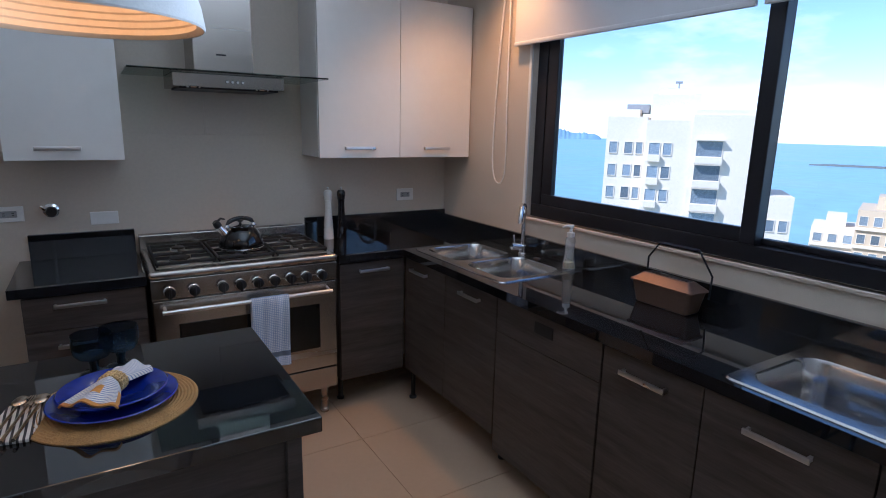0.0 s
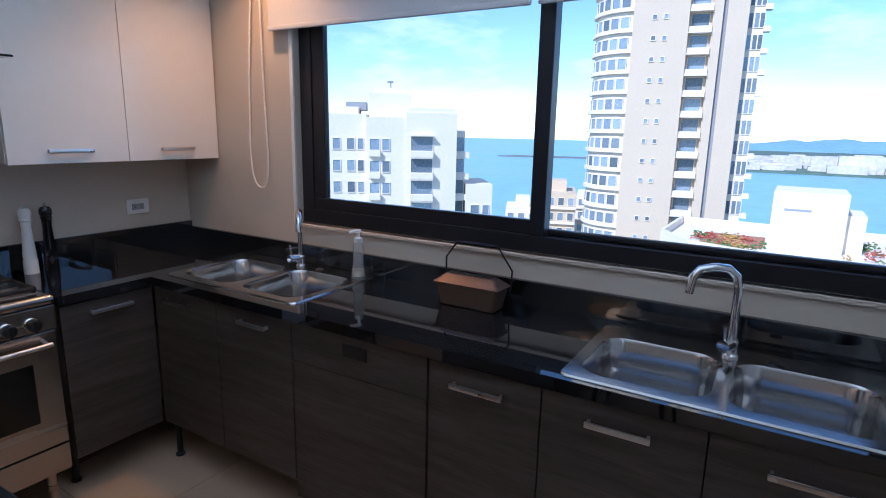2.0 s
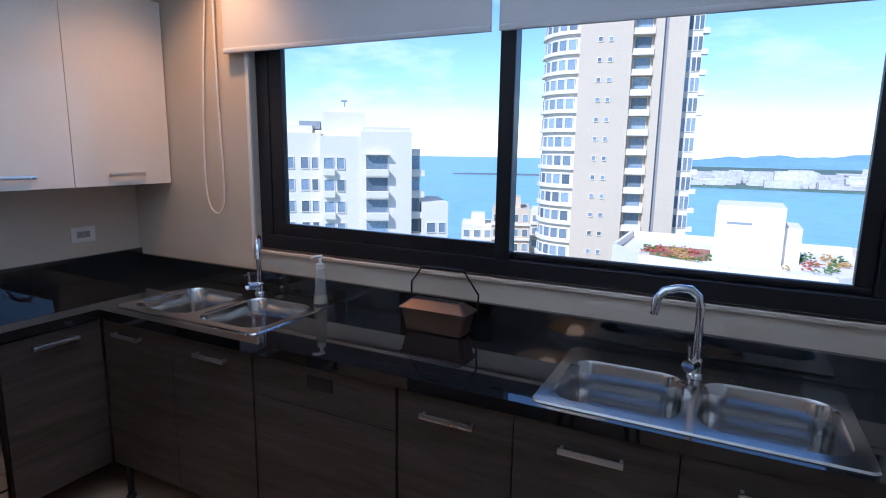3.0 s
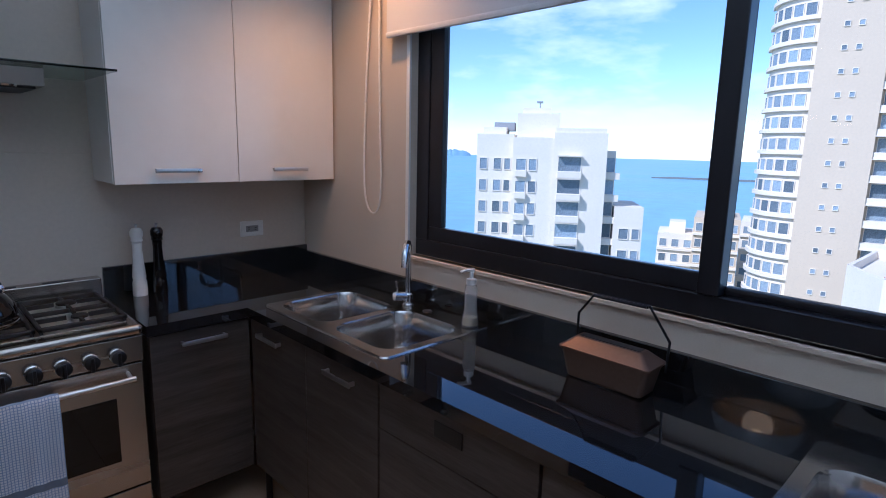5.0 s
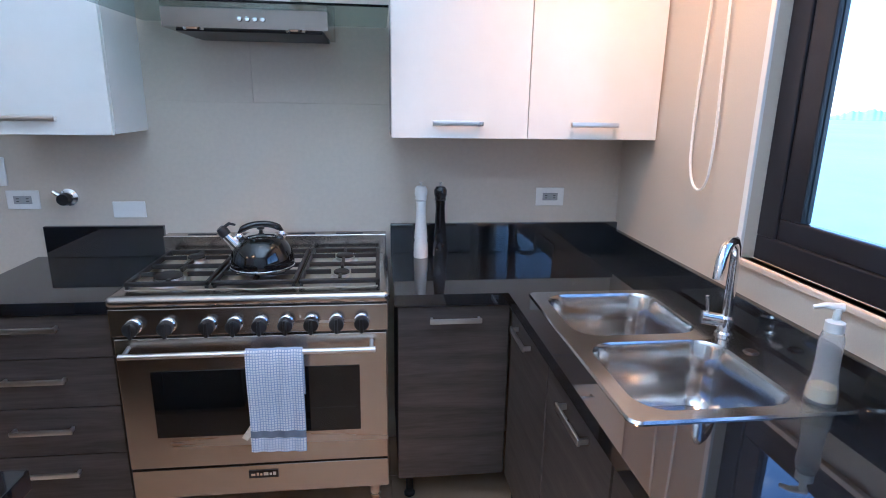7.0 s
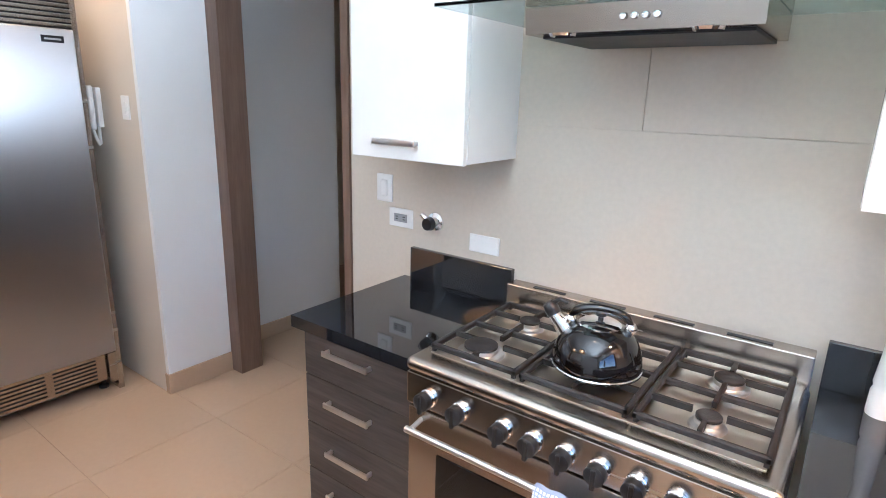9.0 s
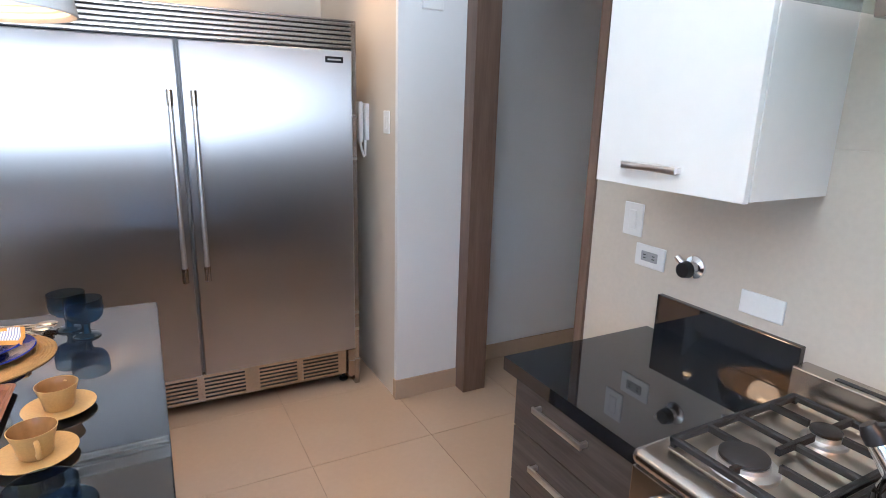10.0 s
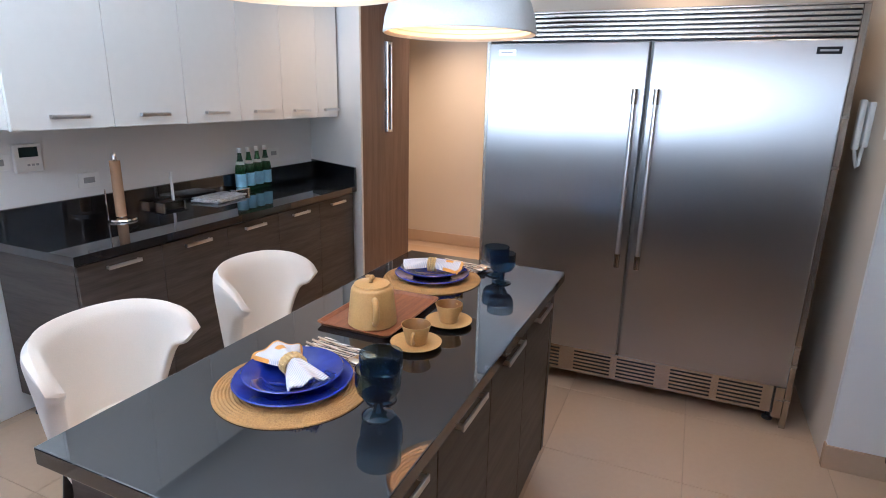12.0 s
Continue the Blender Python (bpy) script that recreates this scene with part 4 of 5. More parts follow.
# ---- island ----
IX0, IX1, IY0, IY1 = -0.994, 0.655, 1.343, 2.048
isl = thing("kitchen_island", ((IX0 + IX1) / 2, 1.7, 0), "grey-brown oak laminate kitchen island with drawer fronts", "kitchen island")
part("end_panel", box(0.575, 0.612, 1.37, 2.02, 0.10, T0, bev=0.002), LAMINATE, isl)
part("end_panel", box(-0.955, -0.918, 1.37, 2.02, 0.10, T0, bev=0.002), LAMINATE, isl)
part("body", box(-0.917, 0.574, 1.385, 1.998, 0.10, T0 - 0.001), LAMINATE, isl)
part("plinth", box(-0.90, 0.56, 1.45, 1.96, 0, 0.10), CARCASS, isl)
ux = [-0.915, -0.545, -0.173, 0.20, 0.573]
for a, b in zip(ux, ux[1:]):
    m = (a + b) / 2
    d = part("door", box(a + 0.002, b - 0.002, 2.0, 2.018, 0.105, T0 - 0.01, bev=0.002), LAMINATE, isl)
    bar_handle(m - 0.09, m + 0.09, 2.018, 0.815, 0.026, d)
tagged(link("island_worktop", box(IX0, IX1, IY0, IY1, T0, T1, bev=0.003), GRANITE), "polished near-black granite top of the island", "worktop")


def stool(x, y, turn, top):
    s = thing("counter_stool", (0, 0, 0), "cream upholstered tub counter stool with winged backrest", "stool", "stools at the island")
    zs = 0.585
    rx, ry = 0.215, 0.205
    bm = bmesh.new()
    cols, rows = 48, 20
    outer, inner = [], []
    for i in range(cols + 1):
        th = radians(-90 + 180 * i / cols)
        a = abs(math.degrees(th))
        zt = top - 0.07 * max(0, min(1, (a - 30) / 78)) ** 1.8
        lift = max(0.0, min(1.0, (a - 46) / 34))
        lift = lift * lift * (3 - 2 * lift)
        zb = zs - 0.06 + (zt - 0.135 - (zs - 0.06)) * lift
        tip = max(0.0, (a - 64) / 26.0)
        half, zm = (zt - zb) / 2 * math.sqrt(max(0.02, 1 - tip * tip)), (zt + zb) / 2
        zt, zb = zm + half, zm - half
        for store, off in ((outer, 0.028), (inner, -0.028)):
            col = []
            for j in range(rows + 1):
                f = j / rows
                edge = math.sqrt(max(0.0, 1 - (2 * f - 1) ** 6)) * 0.97 + 0.03
                flare = 1.0 + 0.10 * max(0.0, f - 0.2) - 0.08 * (1 - f)
                e = off * edge * (1 - 0.55 * tip * tip)
                lx = (rx * flare + e) * math.sin(th)
                ly = -(ry * flare + e) * math.cos(th)
                if a > 60:
                    ly += 0.03 * ((a - 60) / 48) ** 2
                    lx *= 1 + 0.10 * ((a - 60) / 48) ** 2
                col.append(bm.verts.new((lx, ly, zb + (zt - zb) * f)))
            store.append(col)
    for i in range(cols):
        for j in range(rows):
            bm.faces.new((outer[i][j], outer[i + 1][j], outer[i + 1][j + 1], outer[i][j + 1]))
            bm.faces.new((inner[i][j], inner[i][j + 1], inner[i + 1][j + 1], inner[i + 1][j]))
        bm.faces.new((outer[i][rows], outer[i + 1][rows], inner[i + 1][rows], inner[i][rows]))
        bm.faces.new((outer[i][0], inner[i][0], inner[i + 1][0], outer[i + 1][0]))
    for i in (0, cols):
        for j in range(rows):
            bm.faces.new((outer[i][j], outer[i][j + 1], inner[i][j + 1], inner[i][j]))
    bmesh.ops.recalc_face_normals(bm, faces=bm.faces)
    ob = part("backrest", bm, STOOL, s)
    part("seat", lathe([(0, 0.0), (0.19, 0.0), (0.212, 0.02), (0.218, 0.05), (0.210, 0.085), (0.185, 0.103), (0, 0.110)], (0, 0.038, zs - 0.06), 48, squash=1.06), STOOL, s)
    for lx, ly in ((-0.14, -0.13), (0.14, -0.13), (-0.14, 0.15), (0.14, 0.15)):
        part("leg", tube([(lx, ly, zs - 0.055), (lx * 1.45, ly * 1.35, 0.0)], [0.016, 0.010], 12), DARK_METAL, s, "slim dark leg")
    part("footrest", tube([(-0.17, 0.175, 0.22), (0.17, 0.175, 0.22)], 0.007, 8), DARK_METAL, s)
    s.matrix_basis = pose(x, y, 0, 0, 0, turn)
    return s


st = stool(0.215, 1.045, 0, 0.94)
copy_thing(st, pose(-0.45, 1.045, 0, 0, 0, 4))


# ---- table setting ----
def placemat(x, y):
    p = thing("placemat", (x, y, T1), "round woven natural-fibre placemat on the island", "placemat", "placemats")
    bm = bmesh.new()
    prof = [(0, 0.004)]
    for i in range(22):
        r = 0.008 + i * 0.0081
        prof += [(r, 0.0035), (r + 0.004, 0.0062)]
    prof += [(0.188, 0.003), (0.188, 0.0), (0, 0.0)]
    part("weave", lathe(prof, (x, y, T1), 56, bm), WOVEN, p)
    return p


def plates(x, y):
    z = T1 + 0.0065
    flat = [(0, 0.003), (0.085, 0.0), (0.092, 0.003), (0.114, 0.011), (0.141, 0.018), (0.143, 0.0205), (0.140, 0.0225), (0.113, 0.0155), (0.090, 0.008), (0, 0.0065)]
    deep = [(0, 0.003), (0.062, 0.0), (0.070, 0.003), (0.081, 0.018), (0.118, 0.029), (0.121, 0.0315), (0.118, 0.0335), (0.079, 0.0235), (0.073, 0.018), (0.062, 0.009), (0, 0.007)]
    tagged(link("dinner_plate", lathe(flat, (x, y, z), 64), BLUE, True), "large cobalt-blue glazed dinner plate on a placemat", "plate", "blue plates")
    tagged(link("soup_plate", lathe(deep, (x, y, z + 0.0085), 64), BLUE, True), "cobalt-blue glazed soup plate stacked on another", "plate", "blue plates")


def napkin(x, y, turn):
    z = T1 + 0.046
    n = thing("napkin", (x, y, z), "blue-striped napkin with orange print gathered in a ring", "napkin", "napkins on plates")
    n.matrix_basis = pose(x, y, z, 0, 0, turn)
    m = n.matrix_basis
    for name, sgn, ln, wd, mats in (("bow", -1, 0.105, 0.052, [NAPKIN, NAPKIN]), ("bow", 1, 0.115, 0.068, [NAPKIN, ORANGE])):
        bm = bmesh.new()
        nu, nv = 12, 22
        g1 = []
        for i in range(nu + 1):
            u = i / nu
            w = 0.017 + (wd - 0.017) * u ** 0.75
            g1.append([])
            for j in range(nv + 1):
                v = -1 + 2 * j / nv
                px = sgn * (0.006 + ln * u * (1 - 0.14 * v * v))
                pz = 0.030 * (1 - v * v) ** 0.5 * (1 - 0.35 * u) + 0.006 * u ** 0.7 * math.sin(v * 6.5 + 2 * u) + 0.006 * (1 - u) - 0.006 * u * v * v
                g1[-1].append(bm.verts.new(m @ Vector((px, w * v, pz))))
        for i in range(nu):
            for j in range(nv):
                f = bm.faces.new((g1[i][j], g1[i + 1][j], g1[i + 1][j + 1], g1[i][j + 1]))
                f.material_index = 1 if (4 < i < 8 and 8 < j < 14) or i >= nu - 1 or (j in (0, nv - 1) and i > 4) else 0
        bmesh.ops.recalc_face_normals(bm, faces=bm.faces)
        bmesh.ops.solidify(bm, geom=bm.faces[:], thickness=0.004)
        ob = part(name, bm, mats, n)
    bm = bmesh.new()
    for k in range(18):
        a = 2 * math.pi * k / 18
        for dx in (-0.011, 0.0, 0.011):
            bmesh.ops.create_icosphere(bm, subdivisions=1, radius=0.0062, matrix=m @ Matrix.Translation((dx, 0.027 * math.cos(a), 0.012 + 0.022 * math.sin(a))))
    part("napkin_ring", bm, RING, n, "gold and white beaded ring")


def cutlery(x, y, turn):
    nk = thing("cutlery_napkin", (x, y, T1), "black and white patterned napkin folded under cutlery", "napkin", "cutlery napkins")
    m = pose(x, y, T1, 0, 0, turn)
    bm = box(-0.105, 0.085, -0.048, 0.048, 0.0007, 0.007, bev=0.002)
    bmesh.ops.subdivide_edges(bm, edges=bm.edges[:], cuts=2)
    for v in bm.verts:
        v.co.z += 0.002 * math.sin(v.co.x * 50) if v.co.z > 0.004 else 0
        v.co = m @ v.co
    part("cloth", bm, ZIGZAG, nk)
    for i, (dy, kind) in enumerate(((-0.022, "spoon"), (0.0, "fork"), (0.022, "spoon"))):
        c = thing(kind, tuple(m @ Vector((0, dy, 0.008))), "champagne-coloured metal %s on the patterned napkin" % kind, "cutlery", "cutlery")
        bm = tube([m @ Vector((-0.11, dy, 0.0125)), m @ Vector((0.03, dy, 0.013)), m @ Vector((0.06, dy, 0.014))], [0.0042, 0.003, 0.003], 8)
        part("stem", bm, CUTLERY, c)
        bm = bmesh.new()
        if kind == "spoon":
            bmesh.ops.create_uvsphere(bm, u_segments=16, v_segments=8, radius=1, matrix=m @ Matrix.Translation((0.083, dy, 0.016)) @ Matrix.Diagonal((0.028, 0.017, 0.006, 1)))
        else:
            box(0.055, 0.075, dy - 0.010, dy + 0.010, 0.012, 0.015, bev=0.001, bm=bm)
            for k in range(4):
                yy = dy - 0.0095 + 0.0053 * k
                box(0.074, 0.112, yy, yy + 0.003, 0.012, 0.0145, bm=bm)
            for v in bm.verts:
                v.co = m @ v.co
        part("head", bm, CUTLERY, c)


def goblet(x, y, s=0.70):
    g = thing("goblet", (x, y, T1), "blue glass goblet with a short dark stem", "glass", "blue goblets")
    z = T1 + 0.0006
    part("cup", lathe([(0, 0.062 * s), (0.022, 0.064 * s), (0.038, 0.074 * s), (0.047, 0.092 * s), (0.0505, 0.118 * s), (0.0505, 0.165 * s), (0.0497, 0.1662 * s), (0.0489, 0.165 * s), (0.0489, 0.118 * s), (0.0454, 0.094 * s), (0.036, 0.078 * s), (0, 0.070 * s)], (x, y, z), 36), BLUE_GLASS, g)
    part("stem", lathe([(0, 0.0), (0.036, 0.0), (0.037, 0.003), (0.032, 0.007), (0.012, 0.011), (0.010, 0.024), (0.013, 0.058 * s), (0, 0.0615 * s)], (x, y, z), 36), BLUE_STEM, g)


for px, py, tn in ((0.235, 1.648, 240), (-0.665, 1.60, 105)):
    placemat(px, py)
    plates(px, py)
    napkin(px, py, tn)
cutlery(0.045, 1.655, 78)
cutlery(-0.855, 1.66, 80)
goblet(0.26, 1.898)
goblet(0.195, 1.868)
goblet(-0.745, 1.855)
goblet(-0.825, 1.805)

tr = thing("serving_tray", (-0.27, 1.60, T1), "reddish walnut serving tray with raised edge", "tray")
tx0, tx1, ty0, ty1 = -0.455, -0.085, 1.475, 1.73
bm = bmesh.new()
lp = [rounded(tx0 + i, tx1 - i, ty0 + i, ty1 - i, 0.02 - i * 0.3, 4) for i in (0.012, 0.0, 0.006, 0.016)]
zz = [T1 + 0.0006, T1 + 0.014, T1 + 0.015, T1 + 0.007]
rg = [[bm.verts.new((x, y, z)) for x, y in l_] for l_, z in zip(lp, zz)]
for a, b in zip(rg, rg[1:]):
    for i in range(len(a)):
        bm.faces.new((a[i], a[(i + 1) % len(a)], b[(i + 1) % len(b)], b[i]))
bm.faces.new(rg[0][::-1])
bm.faces.new(rg[-1])
part("board", bm, TRAY, tr)

tp = thing("teapot", (-0.175, 1.625, T1 + 0.0075), "matt ochre stoneware teapot on the wooden tray", "teapot")
z = T1 + 0.0075
x, y = -0.175, 1.625
part("body", lathe([(0, 0), (0.070, 0), (0.075, 0.004), (0.073, 0.03), (0.064, 0.11), (0.060, 0.118), (0.052, 0.122)], (x, y, z), 40), OCHRE, tp)
li = part("lid", lathe([(0.056, 0.121), (0.054, 0.127), (0.03, 0.133), (0, 0.135)], (x, y, z), 36), OCHRE, tp)
part("knob", tube([(x - 0.018, y - 0.006, z + 0.134), (x - 0.006, y - 0.002, z + 0.146), (x + 0.012, y + 0.004, z + 0.149), (x + 0.02, y + 0.007, z + 0.136)], 0.006, 10, smooth_steps=1), OCHRE, li)
hx, hy = 0.80, 0.60
part("handle", tube([(x + 0.060 * hx, y + 0.060 * hy, z + 0.095), (x + 0.090 * hx, y + 0.090 * hy, z + 0.098), (x + 0.106 * hx, y + 0.106 * hy, z + 0.075), (x + 0.10 * hx, y + 0.10 * hy, z + 0.04), (x + 0.074 * hx, y + 0.074 * hy, z + 0.025)], 0.009, 12, smooth_steps=2), OCHRE, tp)
part("spout", tube([(x - 0.062 * hx, y - 0.062 * hy, z + 0.045), (x - 0.10 * hx, y - 0.10 * hy, z + 0.085), (x - 0.115 * hx, y - 0.115 * hy, z + 0.115)], [0.018, 0.012, 0.009], 12), OCHRE, tp)


def cup(x, y, hang):
    sc = tagged(link("saucer", lathe([(0, 0.002), (0.035, 0.0006), (0.04, 0.003), (0.072, 0.011), (0.073, 0.0135), (0.042, 0.007), (0, 0.006)], (x, y, T1), 40), OCHRE, True), "ochre stoneware saucer on the island", "saucer", "cups and saucers")
    c = thing("tea_cup", (x, y, T1 + 0.0075), "ochre stoneware cup, brown inside, on a saucer", "cup", "cups and saucers")
    zc = T1 + 0.0075
    part("body", lathe([(0, 0), (0.026, 0), (0.029, 0.003), (0.034, 0.03), (0.042, 0.056), (0.0425, 0.058), (0.041, 0.058)], (x, y, zc), 36), OCHRE, c)
    part("lining", lathe([(0.0409, 0.0575), (0.033, 0.032), (0.026, 0.008), (0, 0.007)], (x, y, zc), 36), OCHRE_IN, c)
    ca, sa_ = math.cos(radians(hang)), math.sin(radians(hang))
    part("handle", tube([(x + r * ca, y + r * sa_, zc + q) for r, q in ((0.037, 0.045), (0.055, 0.046), (0.060, 0.032), (0.052, 0.016), (0.032, 0.014))], 0.0045, 10, smooth_steps=2), OCHRE, c)


cup(-0.10, 1.812, 15)
cup(-0.288, 1.832, 160)


# ---- pendants ----
def pendant(x, y, zr):
    p = thing("pendant_lamp", (x, y, zr), "large white plaster dome pendant with warm ribbed lining", "pendant lamp", "pendants over the island")
    R = 0.262
    out = [(R, 0), (R + 0.003, 0.004), (R - 0.004, 0.05), (R - 0.02, 0.10), (R - 0.055, 0.155), (R - 0.115, 0.20), (0.08, 0.232), (0.03, 0.245), (0, 0.247)]
    part("shade", lathe(out, (x, y, zr), 64), SHADE_OUT, p)
    inn = [(R - 0.001, 0.0005)]
    for i in range(20):
        f = i / 19
        rr = (R - 0.012) * math.cos(f * math.pi / 2 * 0.97)
        q = 0.006 + 0.215 * math.sin(f * math.pi / 2)
        inn += [(rr, q), (rr - 0.005, q + 0.004)]
    inn.append((0, 0.226))
    part("lining", lathe(inn, (x, y, zr), 64), SHADE_IN, p, "ribbed warm orange lining")
    part("bulb", lathe([(0, 0.10), (0.022, 0.108), (0.03, 0.13), (0.022, 0.155), (0.014, 0.175), (0.014, 0.215)], (x, y, zr), 20), BULB, p)
    part("cable", tube([(x, y, zr + 0.246), (x, y, CEIL_Z - 0.03)], 0.004, 8), BLACK_PLASTIC, p)
    part("ceiling_rose", lathe([(0, -0.03), (0.05, -0.03), (0.055, -0.001), (0, -0.001)], (x, y, CEIL_Z), 24), WHITE_PLASTIC, p)
    lamp = new("pendant_light", bpy.data.lights.new("pendant_light", "POINT"))
    lamp.data.energy, lamp.data.color, lamp.data.shadow_soft_size = PENDANT_POWER, SOFT_WARM, 0.085
    lamp.location = (x, y, zr + 0.07)


pendant(-0.70, 1.672, 1.79)
pendant(0.235, 1.672, 1.79)

# unseen ceiling fixtures, inferred from the warm glow around them
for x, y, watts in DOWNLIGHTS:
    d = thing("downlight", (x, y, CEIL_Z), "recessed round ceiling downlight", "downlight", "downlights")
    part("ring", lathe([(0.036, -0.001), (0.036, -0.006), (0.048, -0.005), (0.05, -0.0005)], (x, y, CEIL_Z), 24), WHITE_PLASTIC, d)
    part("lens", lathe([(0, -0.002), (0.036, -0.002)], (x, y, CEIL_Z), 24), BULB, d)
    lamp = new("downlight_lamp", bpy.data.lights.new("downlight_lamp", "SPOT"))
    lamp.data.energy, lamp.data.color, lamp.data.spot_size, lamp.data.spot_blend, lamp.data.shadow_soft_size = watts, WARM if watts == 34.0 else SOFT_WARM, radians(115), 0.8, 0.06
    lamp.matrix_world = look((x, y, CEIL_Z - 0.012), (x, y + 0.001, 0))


# ---- refrigerators ----
def fridges():
    F = -1.735
    r = thing("refrigerator", (-2.1, 2.22, 0), "pair of tall stainless steel refrigerators with louvred grilles", "refrigerator")
    part("cabinet", box(-2.5, F - 0.07, 1.425, 3.025, 0.06, 1.985), GREY_PLASTIC, r)
    for y0, y1, lb in ((1.395, 1.418, ""), (3.034, 3.062, "")):
        part("trim", box(-2.5, F - 0.035, y0, y1, 0.0, 1.99, bev=0.002), STEEL, r)
    part("top_trim", box(-2.5, F - 0.035, 1.395, 3.062, 1.9905, 2.0, bev=0.002), STEEL, r)
    for y0, y1, hy in ((1.422, 2.216, 2.176), (2.232, 3.028, 2.274)):
        bm = box(F - 0.065, F, y0, y1, 0.238, 1.852, bev=0.006, seg=3)
        uv = bm.loops.layers.uv.new("grain")
        for f in bm.faces:
            for lo in f.loops:
                lo[uv].uv = (lo.vert.co.y, lo.vert.co.z)
        d = part("door", bm, FRIDGE_STEEL, r)
        hd = part("handle", tube([(F + 0.062, hy, 0.755), (F + 0.062, hy, 1.625)], 0.0115, 16), ALU, d)
        for zz in (0.755, 1.565):
            part("end_cap", tube([(F + 0.062, hy, zz), (F + 0.062, hy, zz + 0.07)], 0.0145, 16), STEEL, hd)
            part("post", tube([(F - 0.002, hy, zz + 0.03), (F + 0.062, hy, zz + 0.03)], 0.010, 12), STEEL, hd)
    for y0, y1, m in ((1.474, 1.565, ALU), (2.89, 2.982, DARK_METAL)):
        b = part("badge", box(F + 0.0005, F + 0.003, y0, y1, 1.790, 1.820, bev=0.001), m, r)
        part("badge_mark", box(F + 0.0032, F + 0.004, y0 + 0.012, y1 - 0.012, 1.801, 1.809), GREY_PLASTIC, b)
    g = part("top_grille", box(F - 0.06, F - 0.03, 1.42, 3.03, 1.858, 1.988), BLACK_PLASTIC, r)
    for i in range(6):
        zz = 1.860 + i * 0.0215
        part("louvre", box(F - 0.028, F - 0.006, 1.422, 3.028, zz, zz + 0.0165, bev=0.003), STEEL, g)
    k = part("toe_grille", box(F - 0.075, F - 0.04, 1.42, 2.985, 0.075, 0.225, bev=0.003), STEEL, r)
    part("corner_foot", box(F - 0.075, F - 0.02, 2.99, 3.03, 0.06, 0.228, bev=0.002), STEEL, r)
    for y0 in (1.47, 1.99, 2.50):
        for j in range(2):
            for i in range(6):
                zz = 0.092 + i * 0.021
                y = y0 + j * 0.235
                part("slot", box(F - 0.0405, F - 0.0385, y, y + 0.20, zz, zz + 0.009), BLACK_PLASTIC, k)
    for y in (1.46, 2.99):
        part("foot", lathe([(0, 0), (0.025, 0), (0.025, 0.012), (0.012, 0.02), (0.012, 0.062)], (F - 0.12, y, 0), 14), BLACK_PLASTIC, r)


fridges()

ph = thing("intercom_phone", (-1.93, 3.18, 1.48), "white wall intercom handset on the beige wall", "intercom")
part("base", box(-1.975, -1.895, 3.155, 3.18, 1.40, 1.60, bev=0.006), WHITE_PLASTIC, ph)
bm = box(-1.965, -1.915, 3.125, 3.152, 1.385, 1.61, bev=0.010, seg=3)
part("handset", bm, WHITE_PLASTIC, ph)
part("cord", tube([(-1.94, 3.14, 1.385), (-1.93, 3.15, 1.33), (-1.92, 3.16, 1.30), (-1.93, 3.165, 1.36), (-1.94, 3.17, 1.40)], 0.008, 8, smooth_steps=1), WHITE_PLASTIC, ph)
sw = plate("light_switch", -1.675, -1.60, 1.45, 1.565, "white rocker switch beside the refrigerators", "switch", "switch", 3.18)
sg = thing("junction_cover", (-1.526, 3.35, 2.09), "small white cover box high on the wall", "cover plate")
part("cover", box(-1.50, -1.475, 3.30, 3.41, 2.045, 2.14, bev=0.004), WHITE_PLASTIC, sg)

# ---- sideboard run on the south wall ----
SW0, SW1, SF = -2.41, -0.222, 0.16
tagged(link("worktop", prism([(SW1, S_Y), (SW1, SF), (SW0, SF), (SW0 - 0.285, S_Y)], T0, T1), GRANITE), "polished near-black granite top of the long sideboard run", "worktop")
structure("backsplash", box(-2.68, SW1 + 0.3, S_Y, S_Y + 0.02, T1, 1.025, bev=0.002), GRANITE, "low near-black granite upstand")
structure("backsplash", prism([(SW0, SF), (SW0 + 0.022, SF), (SW0 + 0.022 - 0.28, S_Y + 0.02), (SW0 - 0.28, S_Y + 0.02)], T1, 1.045), GRANITE, "low near-black granite upstand")
nun = 5
for i in range(nun):
    a, b = SW1 - 0.02 - (i + 1) * (SW1 - 0.02 - SW0 - 0.01) / nun, SW1 - 0.02 - i * (SW1 - 0.02 - SW0 - 0.01) / nun
    c = thing("base_cabinet", ((a + b) / 2, -0.15, 0), "dark grey-brown oak laminate sideboard cabinet", "cabinet", "sideboard cabinets")
    part("body", box(a, b, S_Y + 0.03, SF - 0.045, 0.12, T0 - 0.01), LAMINATE, c)
    d = part("door", box(a + 0.002, b - 0.002, SF - 0.043, SF - 0.025, 0.13, T0 - 0.014, bev=0.002), LAMINATE, c)
    bar_handle((a + b) / 2 - 0.085, (a + b) / 2 + 0.085, SF - 0.025, 0.812, 0.024, d)
    legs(c, [(a + 0.04, 0.06), (b - 0.04, 0.06), (a + 0.04, -0.38), (b - 0.04, -0.38)], 0.12)

HX = [-0.43, -0.865, -1.28, -1.67, -2.05, -2.40]
ED = [-0.19, -0.645, -1.07, -1.475, -1.86, -2.24, -2.50]
for i in range(6):
    b, a = ED[i], ED[i + 1]
    upper(a, b, S_Y, -0.05, 1.412, 2.40, [(a, b, HX[i] - 0.085, HX[i] + 0.085)], "glossy white wall cabinet above the long sideboard")

